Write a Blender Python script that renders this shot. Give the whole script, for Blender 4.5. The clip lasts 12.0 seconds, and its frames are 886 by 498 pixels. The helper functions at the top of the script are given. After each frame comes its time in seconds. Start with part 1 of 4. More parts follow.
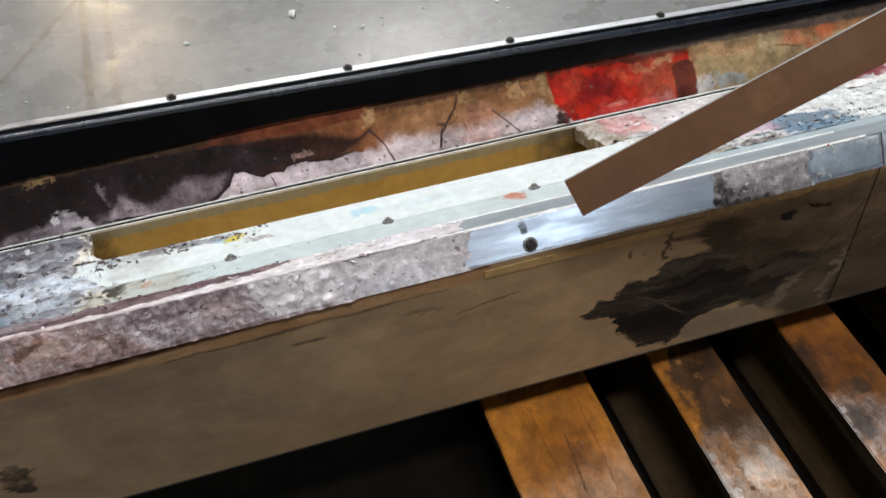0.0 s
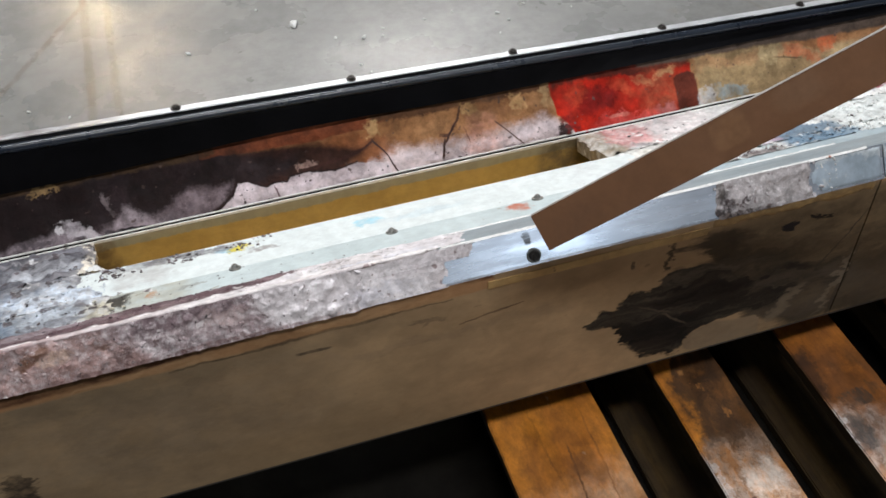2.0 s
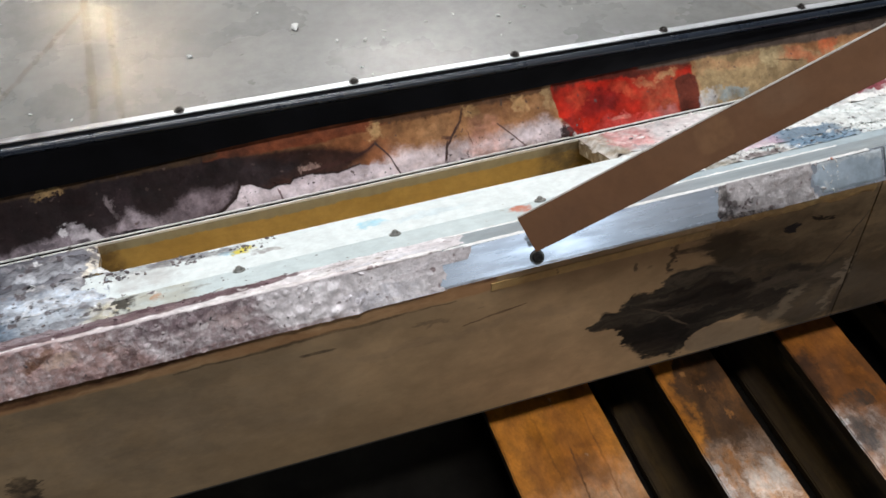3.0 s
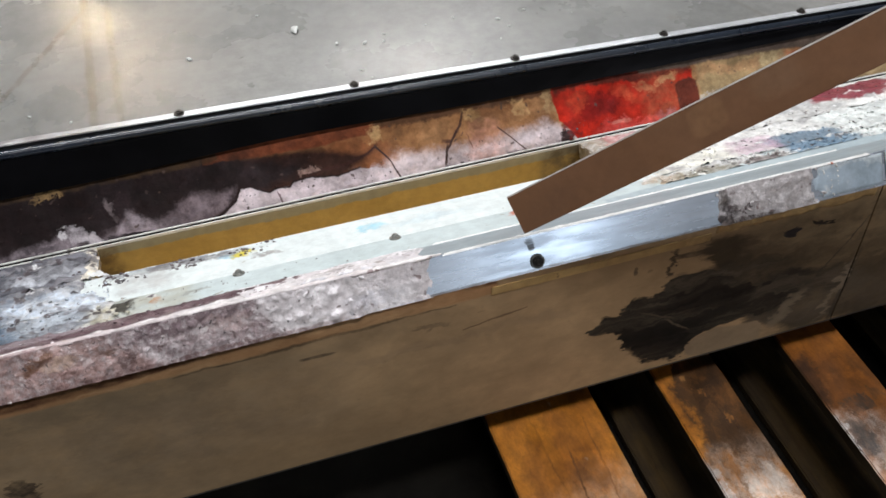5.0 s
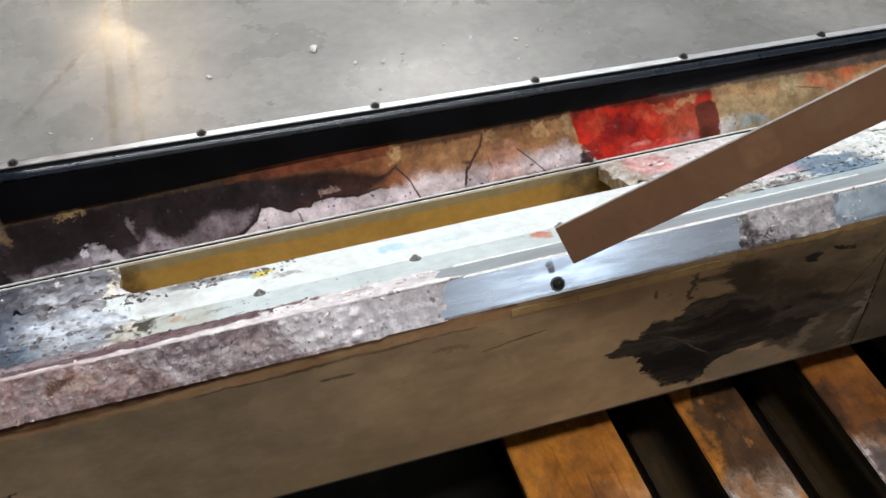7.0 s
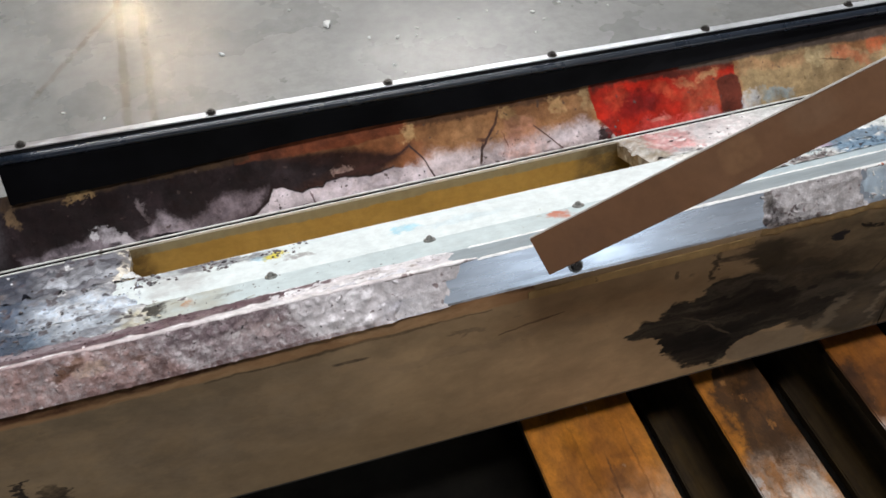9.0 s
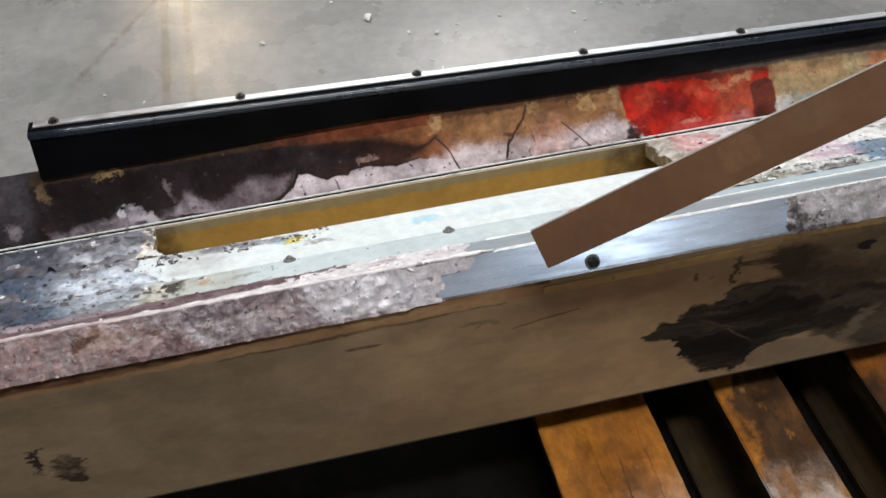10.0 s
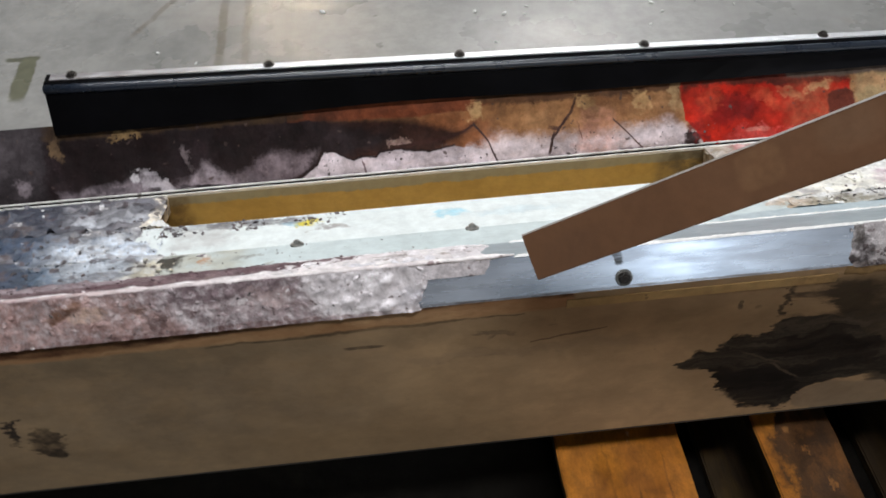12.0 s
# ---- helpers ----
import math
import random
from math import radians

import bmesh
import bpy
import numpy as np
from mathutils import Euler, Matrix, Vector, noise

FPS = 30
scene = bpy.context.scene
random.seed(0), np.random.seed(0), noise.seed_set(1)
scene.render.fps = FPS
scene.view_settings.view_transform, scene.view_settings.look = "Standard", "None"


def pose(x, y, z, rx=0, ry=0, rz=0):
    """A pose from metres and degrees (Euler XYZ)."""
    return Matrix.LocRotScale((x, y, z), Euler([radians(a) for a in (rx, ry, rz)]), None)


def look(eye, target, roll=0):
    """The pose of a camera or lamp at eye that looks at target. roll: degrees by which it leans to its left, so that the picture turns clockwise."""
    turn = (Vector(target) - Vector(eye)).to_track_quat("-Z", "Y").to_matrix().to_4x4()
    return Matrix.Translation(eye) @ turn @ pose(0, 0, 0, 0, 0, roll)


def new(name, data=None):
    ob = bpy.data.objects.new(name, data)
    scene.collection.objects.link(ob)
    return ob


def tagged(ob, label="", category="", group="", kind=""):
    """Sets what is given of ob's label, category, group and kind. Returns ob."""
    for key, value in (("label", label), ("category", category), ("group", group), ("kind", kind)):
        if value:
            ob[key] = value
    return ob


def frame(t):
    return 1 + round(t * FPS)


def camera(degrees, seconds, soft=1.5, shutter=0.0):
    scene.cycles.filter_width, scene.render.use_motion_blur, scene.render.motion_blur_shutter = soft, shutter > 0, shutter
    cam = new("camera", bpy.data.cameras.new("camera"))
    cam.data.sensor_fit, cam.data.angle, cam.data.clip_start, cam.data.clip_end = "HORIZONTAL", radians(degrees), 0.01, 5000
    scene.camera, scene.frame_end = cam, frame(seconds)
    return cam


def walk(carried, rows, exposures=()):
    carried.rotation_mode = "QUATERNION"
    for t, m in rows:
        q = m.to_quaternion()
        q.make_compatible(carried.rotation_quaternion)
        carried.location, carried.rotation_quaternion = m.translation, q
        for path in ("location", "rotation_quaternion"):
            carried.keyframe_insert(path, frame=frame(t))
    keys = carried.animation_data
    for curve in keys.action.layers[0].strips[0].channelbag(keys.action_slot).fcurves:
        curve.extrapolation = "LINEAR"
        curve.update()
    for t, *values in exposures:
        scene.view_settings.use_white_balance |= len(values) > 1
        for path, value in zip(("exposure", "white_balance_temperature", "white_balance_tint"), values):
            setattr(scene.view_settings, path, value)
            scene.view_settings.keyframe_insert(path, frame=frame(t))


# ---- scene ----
cam = camera(50.1, 12.0, soft=1.6, shutter=0.4)
PATH = [
    (0, (0.269, -0.632, 1.135), (0.668, 0.726, -0.278), -1.9),
    (0.5, (0.268, -0.632, 1.135), (0.669, 0.731, -0.272), -1.9),
    (1, (0.266, -0.632, 1.137), (0.673, 0.728, -0.272), -1.7),
    (1.5, (0.263, -0.631, 1.137), (0.675, 0.731, -0.268), -1.5),
    (2, (0.262, -0.632, 1.138), (0.671, 0.738, -0.26), -1.6),
    (2.5, (0.261, -0.632, 1.139), (0.672, 0.74, -0.256), -1.5),
    (3, (0.257, -0.633, 1.14), (0.669, 0.74, -0.255), -1.6),
    (5, (0.256, -0.631, 1.14), (0.672, 0.745, -0.251), -1.4),
    (5.5, (0.253, -0.629, 1.141), (0.67, 0.749, -0.246), -1.2),
    (6, (0.251, -0.627, 1.146), (0.666, 0.767, -0.226), -1.3),
    (6.5, (0.249, -0.627, 1.146), (0.661, 0.774, -0.221), -1.3),
    (7, (0.249, -0.626, 1.146), (0.647, 0.78, -0.22), -1.6),
    (9, (0.259, -0.606, 1.134), (0.608, 0.776, -0.269), -3.1),
    (9.5, (0.273, -0.614, 1.131), (0.577, 0.788, -0.263), -3.6),
    (10, (0.28, -0.62, 1.126), (0.546, 0.785, -0.272), -3.0),
    (10.5, (0.281, -0.613, 1.122), (0.549, 0.775, -0.293), -2.8),
    (11, (0.266, -0.582, 1.121), (0.544, 0.804, -0.293), -4.9),
    (11.5, (0.284, -0.571, 1.103), (0.532, 0.814, -0.319), -4.0),
    (11.7, (0.297, -0.563, 1.096), (0.498, 0.832, -0.323), -2.7),
    (12, (0.34, -0.558, 1.076), (0.458, 0.845, -0.344), -2.0),
]
EXPOSURES = ((0, -0.13), (1.5, -0.11), (3, -0.08), (5, -0.04), (6, 0.0), (7, -0.01), (9, -0.08), (10.5, -0.10), (12, -0.13))
walk(cam, [(t, look(eye, target, roll)) for t, eye, target, roll in PATH], EXPOSURES)

# ---- world, lights, exposure ----
world = bpy.data.worlds.new("world")
scene.world = world
world.use_nodes = True
world.node_tree.nodes["Background"].inputs[0].default_value = (0.5, 0.55, 0.6, 1)
world.node_tree.nodes["Background"].inputs[1].default_value = 0.05


LAMPS = [  # x, y, z of each lamp, its length and width, tilt in degrees, watts, colour
    (0.3, 2.1, 4.5, 2.4, 0.5, 0, 185, (0.94, 0.967, 1.0)),
    (0.9, -1.6, 4.5, 2.4, 0.5, 0, 130, (1.0, 0.975, 0.985)),
    (2.1, 5.7, 4.5, 4.2, 0.6, 0, 130, (0.95, 0.98, 1.0)),
    (-0.5, 9.5, 4.5, 0.7, 0.7, 0, 130, (1.0, 0.80, 0.52)),
    (2.7, 8.4, 4.5, 2.0, 0.5, 0, 90, (1.0, 0.95, 0.88)),
    (4.2, -10.3, 4.4, 0.8, 0.7, 68, 55, (0.80, 0.90, 1.0)),
]
for x, y, z, a, b, tilt, watts, colour in LAMPS:
    data = bpy.data.lights.new("lamp", "AREA")
    data.shape, data.size, data.size_y, data.energy, data.color = "RECTANGLE", a, b, watts, colour
    new("lamp", data).matrix_basis = pose(x, y, z, tilt, 0, 0)


# ---- materials ----
class Nodes:
    """A small writer of node trees."""

    def __init__(self, name):
        self.mat = bpy.data.materials.new(name)
        self.mat.use_nodes = True
        self.tree = self.mat.node_tree
        self.bsdf = self.tree.nodes["Principled BSDF"]

    def node(self, kind, **settings):
        n = self.tree.nodes.new("ShaderNode" + kind)
        for key, value in settings.items():
            setattr(n, key, value)
        return n

    def put(self, socket, value):
        if isinstance(value, bpy.types.NodeSocket):
            self.tree.links.new(value, socket)
        elif isinstance(value, (tuple, list)) and socket.type == "RGBA" and len(value) == 3:
            socket.default_value = (*value, 1)
        else:
            socket.default_value = value

    def math(self, op, a, b=0.0):
        n = self.node("Math", operation=op)
        self.put(n.inputs[0], a)
        self.put(n.inputs[1], b)
        return n.outputs[0]

    def vmath(self, op, a, b=(0, 0, 0)):
        n = self.node("VectorMath", operation=op)
        self.put(n.inputs[0], a)
        self.put(n.inputs[1], b)
        return n.outputs["Value"] if op == "LENGTH" else n.outputs[0]

    def noise(self, vec, scale, detail=4.0, rough=0.6, colour=False):
        n = self.node("TexNoise")
        self.put(n.inputs["Vector"], vec)
        n.inputs["Scale"].default_value, n.inputs["Detail"].default_value, n.inputs["Roughness"].default_value = scale, detail, rough
        return n.outputs["Color" if colour else "Fac"]

    def span(self, value, a, b, c=0.0, d=1.0):
        n = self.node("MapRange", interpolation_type="SMOOTHSTEP")
        for i, v in enumerate((value, a, b, c, d)):
            self.put(n.inputs[i], v)
        return n.outputs[0]

    def mix(self, fac, a, b, blend="MIX"):
        n = self.node("Mix", data_type="RGBA", blend_type=blend)
        self.put(n.inputs[0], fac)
        self.put(n.inputs[6], a)
        self.put(n.inputs[7], b)
        return n.outputs[2]

    def coords(self, stretch=(1, 1, 1), own=False):
        v = self.node("TexCoord").outputs["Object"]
        if own:
            r = self.node("ObjectInfo").outputs["Random"]
            v = self.vmath("ADD", v, self.vmath("MULTIPLY", self.join(r), (7.3, 5.1, 3.7)))
        return v, self.vmath("MULTIPLY", v, stretch)

    def parts(self, vec):
        n = self.node("SeparateXYZ")
        self.put(n.inputs[0], vec)
        return n.outputs

    def profile(self, u, points):
        """A height that follows straight lines between (u, height) points."""
        lo, hi = min(h for _, h in points) - 1e-4, max(h for _, h in points) + 1e-4
        first, last = points[0][0], points[-1][0]
        ramp = self.node("ValToRGB")
        self.put(ramp.inputs[0], self.math("DIVIDE", self.math("SUBTRACT", u, first), last - first))
        keys = ramp.color_ramp.elements
        while len(keys) < len(points):
            keys.new(0.5)
        for key, (x, h) in zip(keys, points):
            key.position = (x - first) / (last - first)
        for key, (x, h) in zip(keys, points):
            key.color = ((h - lo) / (hi - lo),) * 3 + (1,)
        return self.math("ADD", self.math("MULTIPLY", ramp.outputs[0], hi - lo), lo)

    def join(self, value):
        n = self.node("CombineXYZ")
        for i in range(3):
            self.put(n.inputs[i], value)
        return n.outputs[0]


def surface(name, c1, c2, scale=12, stains=(), rough=(0.5, 0.8), metal=0.0, bump=0.3, bump_scale=90, grain=60, warp=0.012, stretch=(1, 1, 1),
            spots=(), own=False, contrast=(0.35, 0.65), fine=0.25, clear=0.0, streak=(1, 1, 1), shine=0.5, mottle=0.0):
    """A worn surface: two colours mixed by a coarse noise, a fine grain, stains with ragged rims at places of their own, and small spots.
    A stain: centre u, v; half sizes; softness; strength; colour; turn in degrees (optional).
    An area: "area", rows of u with its lower and upper edge, softness in metres, strength, colour, how far the rim wanders, and if streaked a second colour with its stretch."""
    g = Nodes(name)
    flat, vec = g.coords(stretch, own)
    col = g.mix(g.span(g.noise(vec, scale, 6), *contrast), c1, c2)
    wob = g.vmath("MULTIPLY", g.vmath("SUBTRACT", g.noise(vec, 20, 4, 0.6, True), (0.5, 0.5, 0.5)), (warp * 4, warp * 4, 0))
    tear = g.vmath("MULTIPLY", g.vmath("SUBTRACT", g.noise(g.vmath("MULTIPLY", flat, streak), 95, 5, 0.75, True), (0.5, 0.5, 0.5)), (warp * 3 * streak[1], warp * 3 * streak[0], 0))
    shift = g.vmath("ADD", wob, tear)
    bent = g.vmath("ADD", flat, shift)
    slight = g.vmath("ADD", flat, g.vmath("MULTIPLY", shift, (0.2, 0.2, 0.2)))
    patchy = g.span(g.noise(vec, scale * 5, 5, 0.7), 0.3, 0.62, 0.35, 1.0)
    for stain in stains:
        if stain[0] == "area":
            _, outline, soft, strength, colour, wander, *second = stain
            q = g.vmath("ADD", flat, g.vmath("MULTIPLY", shift, (wander,) * 3))
            u, v, _ = g.parts(q)
            inside = g.math("MINIMUM", g.math("SUBTRACT", g.profile(u, [(a, c) for a, b, c in outline]), v), g.math("SUBTRACT", v, g.profile(u, [(a, b) for a, b, c in outline])))
            ends = g.math("MINIMUM", g.math("SUBTRACT", u, outline[0][0]), g.math("SUBTRACT", outline[-1][0], u))
            m = g.math("MULTIPLY", g.span(g.math("MINIMUM", inside, ends), -soft, soft), strength)
            if strength < 1:
                m = g.math("MULTIPLY", m, patchy)
            if second:
                lines = g.noise(g.vmath("MULTIPLY", bent, second[1]), 10, 6, 0.7)
                colour = g.mix(g.span(lines, 0.42, 0.66), colour, second[0])
            col = g.mix(m, col, colour)
            continue
        cu, cv, ru, rv, soft, strength, colour, *turn = stain
        p = g.vmath("SUBTRACT", slight if min(ru, rv) < 0.004 else bent, (cu, cv, 0))
        if turn:
            n = g.node("VectorRotate", rotation_type="Z_AXIS")
            g.put(n.inputs["Vector"], p)
            n.inputs["Angle"].default_value = -radians(turn[0])
            p = n.outputs[0]
        p = g.vmath("DIVIDE", p, (ru, rv, 1e6))
        p = g.vmath("MULTIPLY", p, p)
        d = g.vmath("LENGTH", p)
        m = g.math("MULTIPLY", g.span(d, 1 + soft, max(0.0, 1 - soft)), strength)
        if strength < 1:
            m = g.math("MULTIPLY", m, patchy)
        col = g.mix(m, col, colour)
    for s, limit, colour, amount in spots:
        m = g.math("MULTIPLY", g.span(g.noise(vec, s, 3, 0.55), limit, limit + 0.05), amount)
        col = g.mix(m, col, colour)
    small = g.noise(vec, grain, 6, 0.7)
    col = g.mix(1.0, col, g.mix(g.span(small, 0.3, 0.7), (1 - fine,) * 3, (1 + fine,) * 3), "MULTIPLY")
    if mottle:
        blot = g.span(g.noise(g.vmath("ADD", bent, (3.1, 1.7, 0.4)), scale * 2.2, 5, 0.65), 0.3, 0.7)
        col = g.mix(1.0, col, g.mix(blot, (1 - mottle, 1 - 1.05 * mottle, 1 - 1.05 * mottle), (1 + mottle, 1 + mottle, 1 + mottle)), "MULTIPLY")
    g.put(g.bsdf.inputs["Base Color"], col)
    g.put(g.bsdf.inputs["Roughness"], g.span(g.noise(vec, scale * 2.3, 5), 0.3, 0.7, rough[0], rough[1]))
    g.bsdf.inputs["Metallic"].default_value = metal
    g.bsdf.inputs["Coat Weight"].default_value = clear
    g.bsdf.inputs["Specular IOR Level"].default_value = shine
    if bump:
        b = g.node("Bump")
        b.inputs["Strength"].default_value, b.inputs["Distance"].default_value = bump, 0.003
        g.put(b.inputs["Height"], g.noise(vec, bump_scale, 6, 0.65))
        g.put(g.bsdf.inputs["Normal"], b.outputs[0])
    return g.mat


BLACK = (0.012, 0.011, 0.010)
M_FLOOR = surface("concrete", (0.275, 0.27, 0.258), (0.185, 0.185, 0.178), 1.6, [
    (0.041, 1.34, 0.009, 0.42, 0.6, 0.95, (0.13, 0.12, 0.10)),
    (0.092, 1.38, 0.008, 0.42, 0.6, 0.9, (0.14, 0.13, 0.11)),
    (-0.05, 1.385, 0.007, 0.19, 0.6, 0.95, (0.14, 0.12, 0.10), -29),
    (-0.357, 1.158, 0.034, 0.008, 0.3, 1.0, (0.10, 0.10, 0.075)),
    (-0.345, 1.09, 0.018, 0.075, 0.3, 1.0, (0.12, 0.12, 0.085)),
    (1.50, 1.07, 0.006, 0.14, 0.6, 0.5, (0.18, 0.17, 0.15), 22),
    (0.75, 1.1, 0.2, 0.12, 0.9, 0.5, (0.36, 0.36, 0.35)),
], rough=(0.20, 0.38), bump=0.10, bump_scale=60, grain=30, warp=0.004, spots=((7, 0.68, (0.2, 0.19, 0.17), 0.5), (90, 0.72, (0.16, 0.15, 0.13), 0.6)), fine=0.12)
M_WALL = surface("wall_paint", (0.42, 0.42, 0.40), (0.36, 0.36, 0.35), 0.8, bump=0.1, bump_scale=20, grain=8, fine=0.06)
M_CEIL = surface("ceiling_paint", (0.45, 0.45, 0.44), (0.40, 0.40, 0.39), 0.8, bump=0.1, bump_scale=20, grain=8, fine=0.06)
M_LAMP = surface("lamp_housing", (0.6, 0.6, 0.6), (0.5, 0.5, 0.5), 3, rough=(0.3, 0.5), bump=0.0, fine=0.05)
M_FACE = surface("dirty_beige_paint", (0.44, 0.305, 0.17), (0.36, 0.248, 0.137), 5, [
    # near end darker: dirt, with the weaker light there put into the colour
    (-0.05, 0.09, 0.24, 0.2, 0.9, 0.7, (0.28, 0.21, 0.135)),
    (0.20, 0.12, 0.13, 0.06, 0.9, 0.4, (0.27, 0.21, 0.145)),
    (0.05, 0.19, 0.35, 0.02, 0.9, 0.5, (0.22, 0.17, 0.11)),
    (0.46, 0.148, 0.12, 0.006, 0.8, 0.35, (0.22, 0.16, 0.11)),
    # greasy stretch towards the far end
    ("area", [(0.745, 0.195, 0.21), (0.78, 0.14, 0.212), (0.83, 0.04, 0.213), (0.90, 0.0, 0.213), (1.0, -0.01, 0.215), (1.72, -0.01, 0.23)], 0.012, 1.0, (0.066, 0.050, 0.031), 0.9, (0.145, 0.105, 0.060), (0.7, 2.0, 1)),
    ("area", [(0.80, 0.08, 0.11), (0.86, 0.02, 0.12), (0.93, 0.01, 0.10), (1.05, 0.0, 0.07)], 0.02, 0.8, (0.10, 0.082, 0.06), 1.0),
    ("area", [(0.80, 0.185, 0.215), (0.86, 0.155, 0.225), (0.97, 0.13, 0.23), (1.1, 0.11, 0.23), (1.72, 0.10, 0.23)], 0.015, 0.9, (0.23, 0.17, 0.10), 1.2, (0.10, 0.078, 0.050), (0.7, 2.0, 1)),
    # black scrape with fingers towards the near end
    ("area", [(0.615, 0.100, 0.102), (0.626, 0.094, 0.113), (0.639, 0.089, 0.1205), (0.653, 0.082, 0.118), (0.665, 0.074, 0.129), (0.670, 0.054, 0.138), (0.691, 0.040, 0.140), (0.700, 0.016, 0.142),
              (0.722, 0.011, 0.156), (0.740, 0.009, 0.159), (0.752, 0.016, 0.156), (0.762, 0.034, 0.154), (0.780, 0.042, 0.148), (0.799, 0.046, 0.128), (0.835, 0.051, 0.100), (0.90, 0.056, 0.072)],
     0.0020, 1.0, (0.011, 0.010, 0.008), 0.75, (0.075, 0.062, 0.045), (0.35, 5.0, 1)),
    ("area", [(0.73, 0.10, 0.158), (0.80, 0.06, 0.155), (0.86, 0.05, 0.135), (0.95, 0.05, 0.10)], 0.012, 0.9, (0.022, 0.019, 0.015), 1.3, (0.095, 0.077, 0.055), (0.35, 5.0, 1)),
    ("area", [(0.690, 0.105, 0.118), (0.73, 0.095, 0.135), (0.78, 0.085, 0.130), (0.83, 0.080, 0.100)], 0.006, 1.0, (0.007, 0.006, 0.005), 0.9, (0.035, 0.029, 0.022), (0.35, 5.0, 1)),
    ("area", [(0.678, 0.040, 0.075), (0.70, 0.020, 0.085), (0.735, 0.018, 0.075), (0.752, 0.03, 0.06)], 0.005, 1.0, (0.008, 0.007, 0.006), 0.8, (0.040, 0.033, 0.025), (0.35, 5.0, 1)),
    (0.702, 0.101, 0.026, 0.0014, 0.8, 0.6, (0.12, 0.092, 0.064), -28),
    (0.735, 0.074, 0.022, 0.0016, 0.7, 0.8, (0.13, 0.10, 0.07), -40),
    ("area", [(0.755, 0.012, 0.024), (0.765, 0.005, 0.037), (0.792, -0.004, 0.046), (0.82, -0.004, 0.040), (0.850, -0.004, 0.039), (0.862, -0.004, 0.012)], 0.0025, 1.0, (0.29, 0.215, 0.135), 0.35),
    (0.890, 0.045, 0.010, 0.036, 0.6, 0.8, (0.24, 0.19, 0.13), -38),
    (0.965, 0.05, 0.0035, 0.07, 0.6, 0.9, (0.045, 0.036, 0.027), -4),
    (0.953, 0.06, 0.004, 0.05, 0.6, 0.8, (0.24, 0.195, 0.14), -9),
    (0.940, 0.135, 0.0012, 0.05, 0.6, 0.9, (0.05, 0.04, 0.03), -30),
    (0.717, 0.180, 0.0045, 0.017, 0.7, 0.95, (0.035, 0.028, 0.02), -8),
    (0.739, 0.190, 0.024, 0.0035, 0.7, 0.9, (0.07, 0.05, 0.035), -4),
    (0.665, 0.186, 0.0025, 0.006, 0.5, 0.9, (0.05, 0.038, 0.028)),
    (0.861, 0.186, 0.009, 0.008, 0.25, 1.0, (0.013, 0.014, 0.018)),
    (0.906, 0.194, 0.005, 0.005, 0.4, 1.0, BLACK),
    (0.848, 0.105, 0.006, 0.003, 0.4, 1.0, BLACK),
    (0.796, 0.186, 0.022, 0.003, 0.6, 0.8, (0.07, 0.05, 0.035), -6),
    ("area", [(-0.024, 0.074, 0.084), (-0.014, 0.056, 0.102), (0.004, 0.054, 0.098), (0.012, 0.066, 0.082)], 0.004, 0.95, (0.03, 0.022, 0.018), 0.9),
    (-0.034, 0.105, 0.004, 0.022, 0.4, 1.0, (0.05, 0.038, 0.03), -14),
    ("area", [(0.468, 0.1610, 0.1625), (0.495, 0.1645, 0.1670), (0.512, 0.1655, 0.1685), (0.540, 0.1692, 0.1705)], 0.0009, 0.95, (0.10, 0.055, 0.035), 0.25),
    (0.311, 0.177, 0.018, 0.0022, 0.5, 0.9, (0.07, 0.05, 0.035), -3),
    (0.43, 0.175, 0.020, 0.004, 0.7, 0.6, (0.11, 0.085, 0.06), 4),
    # rusty band under the caked edge
    ("area", [(-0.5, 0.206, 0.24), (0.07, 0.2025, 0.24), (0.23, 0.2030, 0.24), (0.40, 0.2045, 0.24), (0.505, 0.2080, 0.24)], 0.0022, 1.0, (0.40, 0.225, 0.11), 0.13, (0.56, 0.36, 0.19), (0.6, 2.5, 1)),
    ("area", [(-0.5, 0.211, 0.24), (0.07, 0.209, 0.24), (0.20, 0.2155, 0.24), (0.30, 0.2225, 0.24), (0.44, 0.2245, 0.24), (0.505, 0.222, 0.24)], 0.0025, 0.95, (0.085, 0.034, 0.018), 0.2),
    ("area", [(0.17, 0.1995, 0.2015), (0.28, 0.2015, 0.2045), (0.34, 0.2000, 0.2050), (0.42, 0.2025, 0.2045), (0.46, 0.2045, 0.206)], 0.0012, 0.7, (0.045, 0.030, 0.020), 0.30),
], rough=(0.5, 0.75), bump=0.10, bump_scale=60, grain=30, warp=0.015, streak=(0.3, 1, 1), stretch=(0.8, 1.15, 1), spots=((30, 0.72, (0.06, 0.05, 0.04), 0.35),), fine=0.08, shine=0.22, mottle=0.14)
M_STEEL = surface("scraped_steel", (0.62, 0.68, 0.77), (0.55, 0.61, 0.70), 14, [
    (0.545, 0.030, 0.004, 0.009, 0.5, 0.95, (0.04, 0.035, 0.03)),
    (0.70, 0.02, 0.05, 0.02, 0.8, 0.4, (0.38, 0.38, 0.40)),
    (0.545, 0.001, 0.3, 0.0015, 0.5, 0.8, (0.12, 0.08, 0.05)),
], rough=(0.23, 0.31), metal=0.6, bump=0.0, grain=90, stretch=(0.4, 2.5, 1), warp=0.004, fine=0.07, spots=((60, 0.72, (0.25, 0.25, 0.27), 0.6),))
